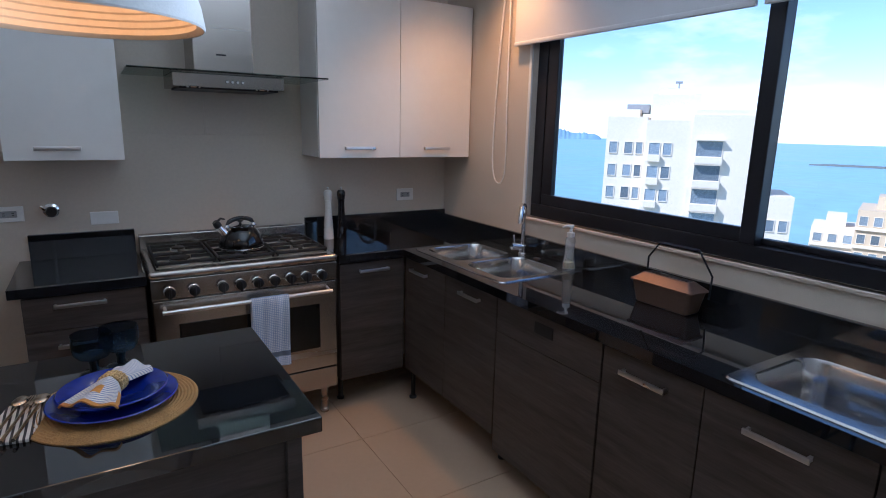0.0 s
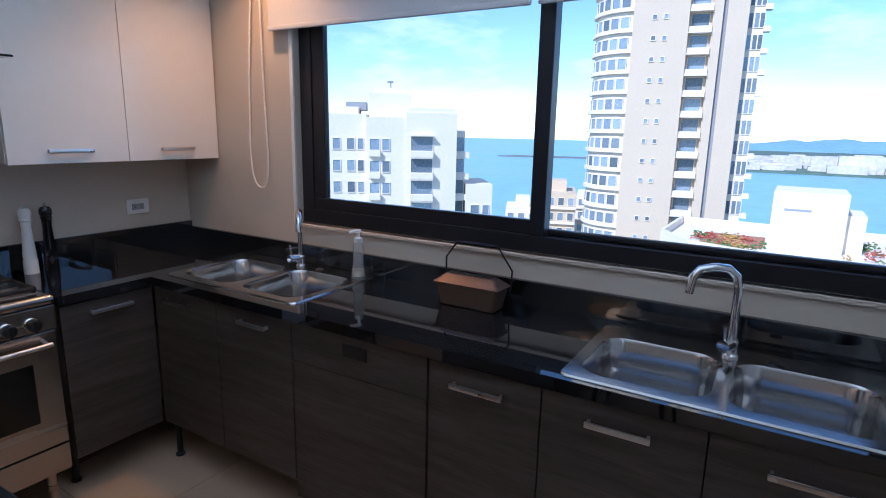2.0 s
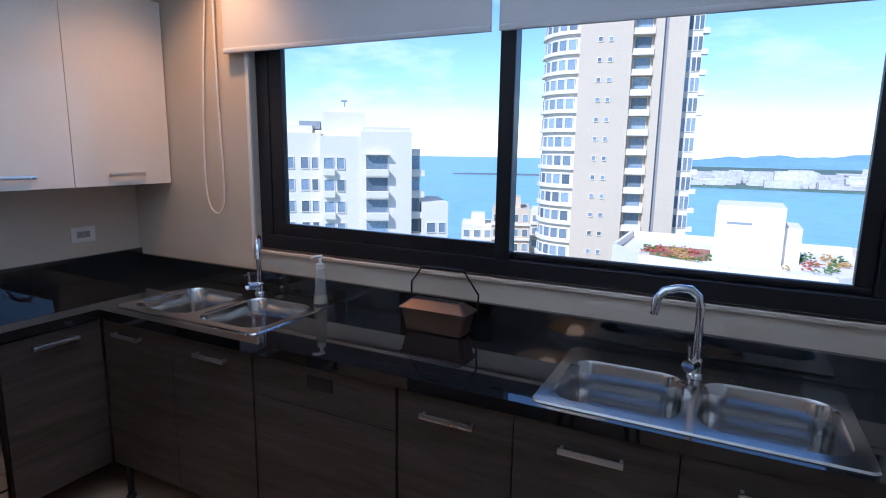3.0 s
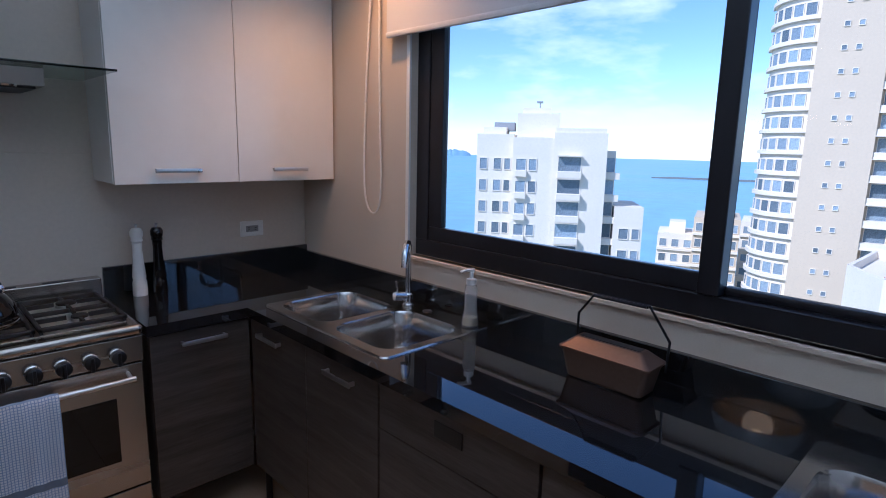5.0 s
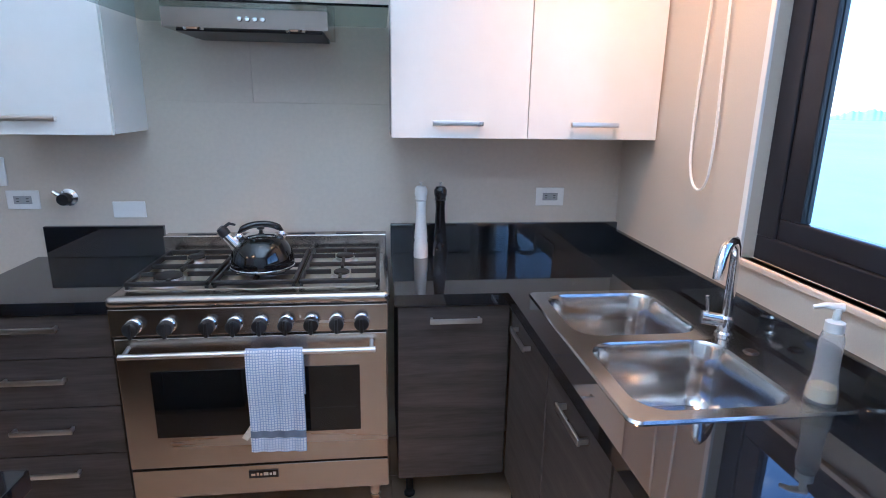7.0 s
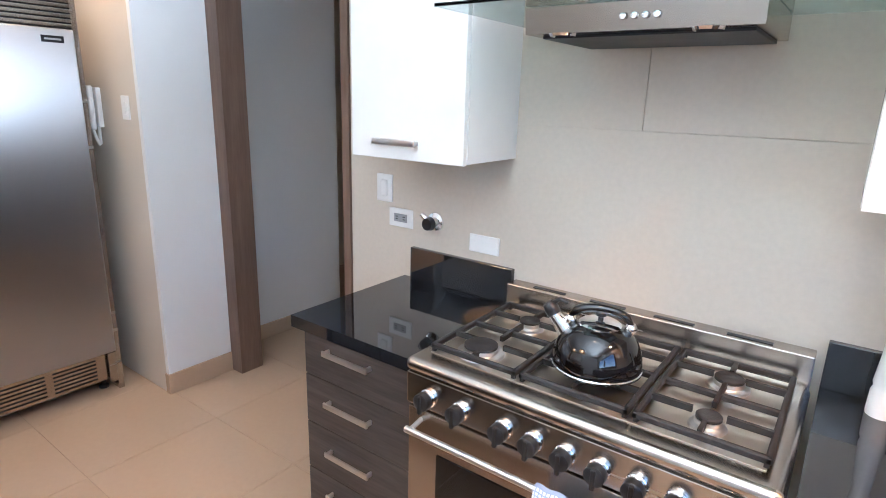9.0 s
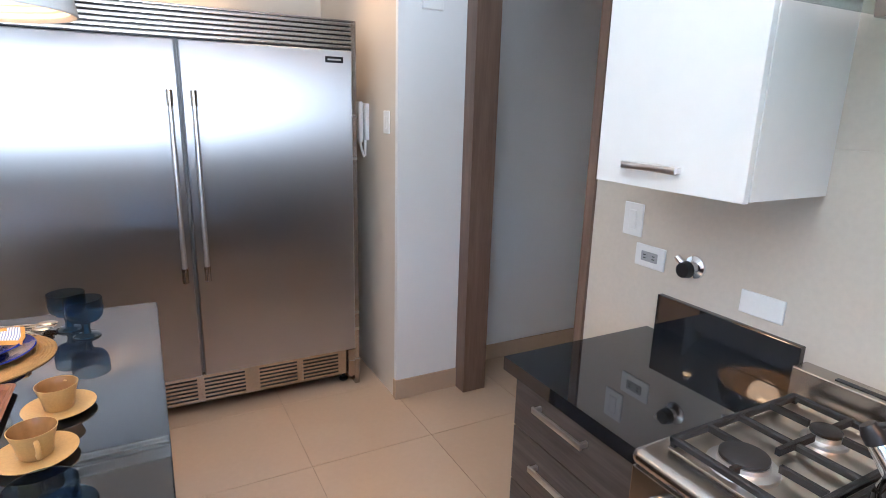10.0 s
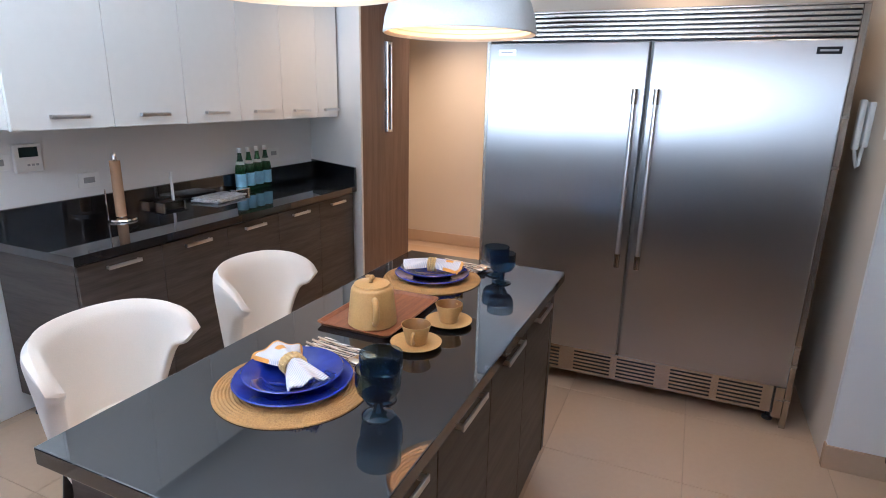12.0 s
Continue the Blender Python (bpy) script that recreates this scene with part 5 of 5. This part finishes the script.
tu = thing("tall_cabinet", (-2.82, -0.1, 0), "brown oak laminate tall cupboard with a long handle", "cabinet")
part("body", prism([(-2.437, 0.18), (-3.2, 0.18), (-3.2, S_Y), (-2.742, S_Y)], 0.0, 2.42), LAM_VERT, tu, smooth=False)
d = part("door", box(-3.198, -2.44, 0.182, 0.2, 0.06, 2.415, bev=0.002), LAM_VERT, tu)
bm = bmesh.new()
for dd in ((-2.855, -2.838, 0.2, 0.228, 1.29, 1.97), (-2.795, -2.778, 0.2, 0.228, 1.29, 1.97), (-2.838, -2.795, 0.2, 0.228, 1.29, 1.31), (-2.838, -2.795, 0.2, 0.228, 1.95, 1.97)):
    box(*dd, bev=0.003, bm=bm)
part("handle", bm, ALU, d, "long brushed rectangular pull")

ST = T1


def towel_holder(x, y):
    h = thing("paper_towel_holder", (x, y, ST), "brown paper roll on a steel upright holder", "roll holder")
    part("base", lathe([(0, 0), (0.075, 0), (0.078, 0.004), (0.075, 0.012), (0, 0.014)], (x, y, ST), 32), CHROME, h)
    part("post", tube([(x, y, ST + 0.012), (x, y, ST + 0.36)], 0.006, 10), CHROME, h)
    part("roll", lathe([(0.008, 0.02), (0.026, 0.02), (0.026, 0.315), (0.008, 0.315)], (x, y, ST), 28), PAPER, h)
    part("finial", lathe([(0.014, 0.318), (0.014, 0.35), (0.010, 0.358), (0, 0.36)], (x, y, ST), 16), CHROME, h)
    part("arm", tube([(x + 0.055, y - 0.03, ST + 0.012), (x + 0.055, y - 0.03, ST + 0.17)], 0.0035, 8), CHROME, h)


towel_holder(-0.80, -0.30)
rk = thing("steel_stand", (-1.18, -0.36, ST), "low black stand with a white upright rod", "stand")
part("shelf", box(-1.28, -1.10, -0.42, -0.34, ST + 0.03, ST + 0.036, bev=0.002), DARK_METAL, rk)
for x_ in (-1.27, -1.12):
    part("foot", box(x_, x_ + 0.012, -0.41, -0.35, ST, ST + 0.03), CHROME, rk)
part("rod", tube([(-1.20, -0.37, ST + 0.036), (-1.20, -0.37, ST + 0.21)], 0.009, 10), WHITE_PLASTIC, rk)
for i, (dx, tn) in enumerate(((0, 8), (0.012, 16), (-0.01, 4))):
    bm = box(-0.14, 0.14, -0.10, 0.10, 0, 0.007, bev=0.001)
    mg = tagged(link("magazine", bm, PAGE, True), "open magazine lying on the dark worktop", "magazine", "magazines")
    mg.matrix_basis = pose(-1.50 + dx, -0.31, ST + 0.0006 + i * 0.0078, 0, 0, tn)
bh = thing("steel_stand", (-1.72, -0.34, ST), "small low steel rack beside the bottles", "stand")
part("shelf", box(-1.79, -1.66, -0.37, -0.31, ST + 0.028, ST + 0.034, bev=0.002), CHROME, bh)
for x_ in (-1.785, -1.677):
    part("foot", box(x_, x_ + 0.012, -0.365, -0.315, ST, ST + 0.028), CHROME, bh)


def bottle(x, y):
    b = thing("water_bottle", (x, y, ST), "green glass water bottle with a pale blue label", "bottle", "row of green bottles")
    part("glass", lathe([(0, 0.004), (0.030, 0), (0.037, 0.006), (0.037, 0.15), (0.034, 0.175), (0.018, 0.225), (0.0135, 0.255), (0.0135, 0.285)], (x, y, ST), 28), BOTTLE, b)
    part("label", lathe([(0.0375, 0.035), (0.0378, 0.036), (0.0378, 0.125), (0.0375, 0.126)], (x, y, ST), 28), BOTTLE_LABEL, b, "pale blue paper label")
    part("neck_label", lathe([(0.030, 0.190), (0.0245, 0.212)], (x, y, ST), 28), PEARL, b)
    part("cap", lathe([(0.0145, 0.27), (0.0155, 0.272), (0.0155, 0.298), (0.013, 0.301), (0, 0.301)], (x, y, ST), 20), WHITE_PLASTIC, b, "white cap")


for i in range(4):
    bottle(-1.79 - 0.092 * i, -0.385 - 0.006 * i)

tc = thing("wall_control_panel", (-0.47, S_Y, 1.25), "white wall control panel with a dark display", "control panel")
part("housing", box(-0.53, -0.40, S_Y, S_Y + 0.022, 1.185, 1.32, bev=0.005), WHITE_PLASTIC, tc)
part("display", box(-0.508, -0.422, S_Y + 0.0222, S_Y + 0.0245, 1.258, 1.305, bev=0.001), SCREEN, tc)
for i in range(3):
    part("button", box(-0.505 + 0.02 * i, -0.492 + 0.02 * i, S_Y + 0.0222, S_Y + 0.025, 1.215, 1.225, bev=0.001), GREY_PLASTIC, tc)


def south_plate(x, z, style):
    p = thing("outlet", (x, S_Y, z), "white outlet plate above the dark upstand", "outlet", "wall plates")
    part("cover", box(x - 0.06, x + 0.06, S_Y, S_Y + 0.007, z - 0.038, z + 0.038, bev=0.003), WHITE_PLASTIC, p)
    part("insert", box(x - 0.03, x + 0.03, S_Y + 0.0072, S_Y + 0.0095, z - 0.015, z + 0.015, bev=0.002), GREY_PLASTIC, p)


south_plate(-0.755, 1.11, "outlet")
south_plate(-2.22, 1.13, "outlet")
south_plate(-0.33, 1.24, "outlet")

# ---- outside ----
SEA_Z = -55.0
bm = bmesh.new()
vs = [bm.verts.new((4700 * math.cos(2 * math.pi * i / 96), 4700 * math.sin(2 * math.pi * i / 96), SEA_Z)) for i in range(96)]
bm.faces.new(vs)
structure("water", bm, SEA, "bright blue bay reaching the horizon")
structure("ground", prism([(-400, -500), (190, -500), (210, -100), (190, 60), (160, 200), (60, 500), (-400, 500)], SEA_Z - 1, SEA_Z + 1.5), LAND, "city ground below the towers")


def site(az, dist):
    """A frame on a bearing from the kitchen: local x to the right as seen, y away, z up."""
    a = radians(az)
    return pose(0.5 + dist * math.cos(a), 0.6 + dist * math.sin(a), 0, 0, 0, az - 90)


def house_part(name, bm, material, parent, label=""):
    ob = link(name, bm, material)
    ob.parent = parent
    if label:
        ob["label"] = label
    return ob


WIN_MESHES = {}


def facade_window(parent, x, y, z, w, h, side=0):
    """A framed pane standing on a wall; side 1: on a wall that faces left or right."""
    key = (round(w, 2), round(h, 2), side)
    if key not in WIN_MESHES:
        bm = bmesh.new()
        if side:
            box(-0.03, 0.03, -w / 2, w / 2, 0, h, bm=bm)
        else:
            box(-w / 2, w / 2, -0.03, 0.03, 0, h, bm=bm)
        for f in bm.faces:
            f.material_index = 0
        t = 0.09
        for d in ((-w / 2 - t, -w / 2, -0.10, 0.03, -t, h + t), (w / 2, w / 2 + t, -0.10, 0.03, -t, h + t), (-w / 2, w / 2, -0.14, 0.03, -t, 0), (-w / 2, w / 2, -0.10, 0.03, h, h + t)):
            n0 = len(bm.faces)
            d = d if not side else (d[2], d[3], d[0], d[1], d[4], d[5])
            box(*d, bm=bm)
            bm.faces.ensure_lookup_table()
            for f in bm.faces[n0:]:
                f.material_index = 1
        me = bpy.data.meshes.new("window")
        bm.to_mesh(me)
        bm.free()
        me.materials.append(PANE)
        me.materials.append(FACADE_W)
        WIN_MESHES[key] = me
    o = new("window", WIN_MESHES[key])
    o.parent = parent
    o.matrix_basis = Matrix.Translation((x, y, z))
    return o


def apartment_block():
    b = new("apartment_building")
    tagged(b, "white apartment block with balconies and roof penthouse", "building")
    b.matrix_basis = site(35.7, 80)
    bm = bmesh.new()
    for d in ((-9.6, -4.4, 1.6, 16, SEA_Z, 3.6), (-4.4, 1.2, 0.2, 18, SEA_Z, 3.2), (1.2, 8.3, 0, 18, SEA_Z, 3.9), (8.3, 9.7, 2.0, 16, SEA_Z, 1.6)):
        box(*d, bm=bm)
    house_part("wall", bm, FACADE_W, b)
    bm = bmesh.new()
    for d in ((-4.1, 1.9, 3.0, 11, 3.2, 6.6), (-3.4, 0.6, 4.0, 10, 6.6, 7.4), (-8.9, -5.6, 3.0, 10, 3.6, 4.6), (1.4, 8.1, 0.2, 0.6, 3.9, 4.5)):
        box(*d, bm=bm)
    house_part("penthouse", bm, FACADE_W, b)
    house_part("roof_tank", box(-7.6, -4.6, 6, 10, 4.2, 5.4), ROOF, b, "grey roof plant")
    bm = box(-1.1, -0.9, 5, 5.2, 7.4, 8.2)
    box(-1.5, -0.6, 5, 5.2, 8.1, 8.4, bm=bm)
    house_part("antenna", bm, ROOF, b)
    house_part("annex", box(9.9, 13.8, 1.0, 12, SEA_Z, -6.0), FACADE_W, b)
    for k in range(18):
        z = 0.3 - 3.05 * k - 1.6
        for x, w, y in ((-8.6, 1.0, 1.6), (-6.6, 1.0, 1.6), (-5.2, 0.8, 1.6), (-3.2, 1.3, 0.2), (-1.6, 1.0, 0.2)):
            facade_window(b, x, y, z, w, 1.5)
        facade_window(b, 3.4, 0.0, z, 3.0, 1.9)
        facade_window(b, 9.0, 2.0, z, 1.2, 1.9)
        bal = house_part("balcony", box(1.8, 5.0, -0.9, 0, z - 1.1, z - 0.05, bm=box(1.8, 5.0, -0.9, 0, z + 2.0, z + 2.15)), FACADE_W, b)
        house_part("balcony", box(8.3, 10.3, 1.2, 2.0, z - 1.0, z - 0.1), FACADE_W, b)
        house_part("balcony", box(-4.0, -2.4, -0.4, 0.2, z - 0.9, z - 0.1), FACADE_W, b)
        if z < -8.5:
            facade_window(b, 11.3, 1.0, z, 1.2, 1.4)
            facade_window(b, 12.9, 1.0, z, 0.9, 1.4)


def tower():
    b = new("tower_building")
    tagged(b, "tall cream residential tower with curved balconies", "building")
    b.matrix_basis = site(10.0, 95)
    TOP = 46.0
    house_part("wall", box(-6.1, 1.8, 0, 24, SEA_Z, TOP), FACADE, b)
    house_part("wall", box(1.8, 5.0, 1.6, 24, SEA_Z, TOP - 3), FACADE, b)
    house_part("wall", box(5.0, 6.3, 0.6, 22, SEA_Z, TOP), FACADE, b)
    house_part("wall", box(6.3, 6.9, 1.2, 22, SEA_Z, TOP), ROOF, b, "dark recessed strip")
    house_part("wall", box(6.9, 9.7, 0.6, 22, SEA_Z, TOP), FACADE, b)
    house_part("wall", box(9.7, 12.0, 2.4, 22, SEA_Z, TOP), FACADE_W, b)
    arc = [(-6.1 - 6.2 * math.sin(a), 8.2 - 7.2 * math.cos(a)) for a in [math.pi / 2 * i / 12 for i in range(13)]]
    house_part("curved_wall", prism(arc + [(-12.3, 20), (-6.1, 20)], SEA_Z, TOP), FACADE_W, b)
    for k in range(33):
        z = 8.64 / 57.3 * 95 + 1.6 - 0.4 + 3.05 * (9 - k)
        if z < SEA_Z + 3:
            break
        for x in (-3.0, -1.4):
            facade_window(b, x, 0.0, z, 0.55, 0.6)
        facade_window(b, 3.4, 1.6, z - 1.2, 2.4, 1.9)
        bal = house_part("balcony", box(1.82, 4.98, 0.3, 1.6, z - 2.0, z - 1.15, bm=box(1.7, 5.0, 0.1, 1.6, z - 2.15, z - 2.0)), FACADE_W, b)
        for x in (10.2, 11.0, 11.7):
            facade_window(b, x, 2.4, z - 1.4, 0.55, 2.0)
        house_part("balcony", box(11.9, 12.9, 2.2, 3.6, z - 2.0, z - 1.2), FACADE_W, b)
        for i in (1, 3, 5, 7, 9):
            a = math.pi / 2 * (i + 0.5) / 12
            w = facade_window(b, -6.1 - 6.2 * math.sin(a), 8.2 - 7.2 * math.cos(a), z - 1.0, 1.25, 1.6)
            w.matrix_basis = Matrix.Translation((-6.1 - 6.25 * math.sin(a), 8.2 - 7.25 * math.cos(a), z - 1.0)) @ Matrix.Rotation(-a, 4, "Z")
        ring = [(-6.1 - 6.2 * math.sin(a), 8.2 - 7.2 * math.cos(a)) for a in [math.pi / 2 * i / 12 for i in range(13)]]
        ring2 = [(-6.1 - 6.7 * math.sin(a), 8.2 - 7.75 * math.cos(a)) for a in [math.pi / 2 * i / 12 for i in range(12, -1, -1)]]
        house_part("ledge", prism(ring + ring2, z - 1.65, z - 1.1), FACADE_W, b)


def terrace():
    b = new("terrace_building")
    tagged(b, "low white building with a planted roof terrace", "building")
    b.matrix_basis = site(-1.0, 60)
    house_part("wall", prism([(-11.5, 2), (-8, -3), (0, -6), (8, -6), (12, -2), (12, 14), (-11.5, 14)], SEA_Z, -9.0), FACADE_W, b)
    bm = bmesh.new()
    edge = [(-11.5, 2), (-8, -3), (0, -6), (8, -6), (12, -2), (12, 14), (-11.5, 14)]
    for (ax, ay), (bx_, by) in zip(edge, edge[1:] + edge[:1]):
        dx, dy = bx_ - ax, by - ay
        ln = math.hypot(dx, dy)
        nx, ny = -dy / ln * 0.35, dx / ln * 0.35
        prism([(ax, ay), (bx_, by), (bx_ + nx, by + ny), (ax + nx, ay + ny)], -9.0, -8.2, bm)
    house_part("parapet", bm, FACADE_W, b)
    bx1 = house_part("lift_house", box(-1.6, 4.4, 2, 9, -9.0, -3.4), FACADE_W, b)
    house_part("lift_house", box(3.0, 6.0, 3.5, 9, -9.0, -5.4), FACADE_W, b)
    house_part("slit", box(-0.6, 1.6, 1.95, 2.0, -5.2, -5.0), ROOF, b)
    house_part("garden_bed", box(-7.5, -2, 1, 7, -9.0, -8.75), TERRA, b, "terracotta paved garden bed")
    rnd = random.Random(5)
    for i in range(46):
        bm = bmesh.new()
        cx, cy = (rnd.uniform(-8.5, -1.8), rnd.uniform(-2.0, 6)) if i < 30 else (rnd.uniform(4.5, 10), rnd.uniform(-1, 8))
        s = rnd.uniform(0.35, 0.8)
        for _ in range(26):
            d = Vector((rnd.gauss(0, 1), rnd.gauss(0, 1), abs(rnd.gauss(0, 0.8)))).normalized() * s * rnd.uniform(0.5, 1.05)
            bmesh.ops.create_icosphere(bm, subdivisions=1, radius=s * rnd.uniform(0.14, 0.26), matrix=Matrix.Translation((cx + d.x, cy + d.y, -9.0 + 0.15 + d.z)) @ Matrix.Rotation(rnd.uniform(0, 3), 4, "X") @ Matrix.Diagonal((1, 0.6, 0.4, 1)))
        house_part("shrub", bm, (SHRUB_Y, SHRUB, SHRUB, SHRUB_R)[i % 4], b)


def low_block(az, dist, w, top, depth, mat_, cols):
    b = new("low_building")
    tagged(b, "cream low-rise building by the waterfront", "building", "low waterfront buildings")
    b.matrix_basis = site(az, dist)
    house_part("wall", box(-w / 2, w / 2, 0, depth, SEA_Z, top), mat_, b)
    house_part("roof_room", box(-w * 0.2, w * 0.25, 3, depth * 0.7, top, top + 2.2), mat_, b)
    z = top - 2.6
    while z > top - 16:
        for i in range(cols):
            facade_window(b, -w / 2 + w * (i + 0.5) / cols, 0, z, w / cols * 0.55, 1.5)
        house_part("ledge", box(-w / 2, w / 2, -0.5, 0, z - 0.8, z - 0.35), FACADE_W, b)
        z -= 3.1


apartment_block()
tower()
terrace()
low_block(23.0, 125, 7, -15, 12, FACADE_W, 3)
low_block(19.6, 118, 8, -10.5, 14, FACADE, 4)
low_block(21.6, 150, 14, -20, 14, FACADE_W, 5)
low_block(16.0, 140, 8, -13, 14, FACADE_W, 3)

rnd = random.Random(11)
bm = bmesh.new()
for i in range(420):
    az = radians(rnd.uniform(-34, 4.5))
    dd = rnd.uniform(1080, 1700)
    w, hh = rnd.uniform(8, 30), rnd.uniform(4, 12) * (2.2 if rnd.random() < 0.08 else 1)
    cx, cy = dd * math.cos(az), dd * math.sin(az)
    box(cx - w / 2, cx + w / 2, cy - w, cy + w, SEA_Z, SEA_Z + 4 + hh, bm=bm)
tagged(link("far_town", bm, TOWN), "hazy white town on the far shore", "town", kind="stuff")
structure("far_shore", prism([(1050 * math.cos(radians(a)), 1050 * math.sin(radians(a))) for a in range(-40, 6, 3)] + [(2600, 260), (2600, -2200)], SEA_Z, SEA_Z + 3), LAND, "low green far shore")


def hills(name, az0, az1, dist, peak, seed):
    bm = bmesh.new()
    n, rows = 70, []
    for i in range(n + 1):
        a = radians(az0 + (az1 - az0) * i / n)
        f = math.sin(math.pi * i / n) ** 0.5
        hgt = peak * f * (0.45 + 0.55 * (noise.noise((i * 0.11, seed, 0)) * 0.5 + 0.5) + 0.18 * noise.noise((i * 0.5, seed, 3)))
        rows.append([bm.verts.new(((dist + k * 250) * math.cos(a), (dist + k * 250) * math.sin(a), SEA_Z + hgt * q)) for k, q in ((0, 0.0), (1, 0.6), (2, 1.0), (3, 0.0))])
    for a, b in zip(rows, rows[1:]):
        for k in range(3):
            bm.faces.new((a[k], b[k], b[k + 1], a[k + 1]))
    bmesh.ops.recalc_face_normals(bm, faces=bm.faces)
    return structure(name, bm, HAZE, "hills beyond the bay, tinted blue for haze", True)


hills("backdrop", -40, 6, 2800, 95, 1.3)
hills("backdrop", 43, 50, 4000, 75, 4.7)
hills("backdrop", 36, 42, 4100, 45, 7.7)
bm = tube([(1330 * math.cos(radians(a)), 1330 * math.sin(radians(a)) * (1 - 0.02 * (25.6 - a) / 8), SEA_Z) for a in (25.6, 24, 22, 20, 18, 16)], [2, 4, 4, 4, 4, 4], 8)
structure("breakwater", bm, ROCK, "long low rock breakwater")

# ---- pieces: wall slabs and floor tiles ----
north = bpy.data.objects["wall_north"]
for x0, x1, z0, z1 in ((-0.40, 2.31, 0.0, 1.5185), (-0.40, 0.777, 1.5187, 2.62), (0.778, 2.31, 1.5197, 2.62)):
    part("slab", box(x0, x1, N_Y, N_Y + 0.0118, z0, z1, bev=0.0008, seg=1), CLAD, north, smooth=False)

TS = 0.60
tile_me = bpy.data.meshes.new("tile")
bm = box(-TS / 2 + 0.0012, TS / 2 - 0.0012, -TS / 2 + 0.0012, TS / 2 - 0.0012, -0.004, 0.0, bev=0.0008, seg=1)
bm.to_mesh(tile_me)
bm.free()
tile_me.materials.append(TILE)
for i in range(-6, 6):
    for j in range(-5, 7):
        cx, cy = -1.10 + TS * (i + 0.5), 2.60 + TS * (j + 0.5)
        if -4.4 < cx < 2.3 and -0.7 < cy < 6.3:
            o = new("tile", tile_me)
            o.parent = floor
            o.matrix_basis = Matrix.Translation((cx, cy, 0))
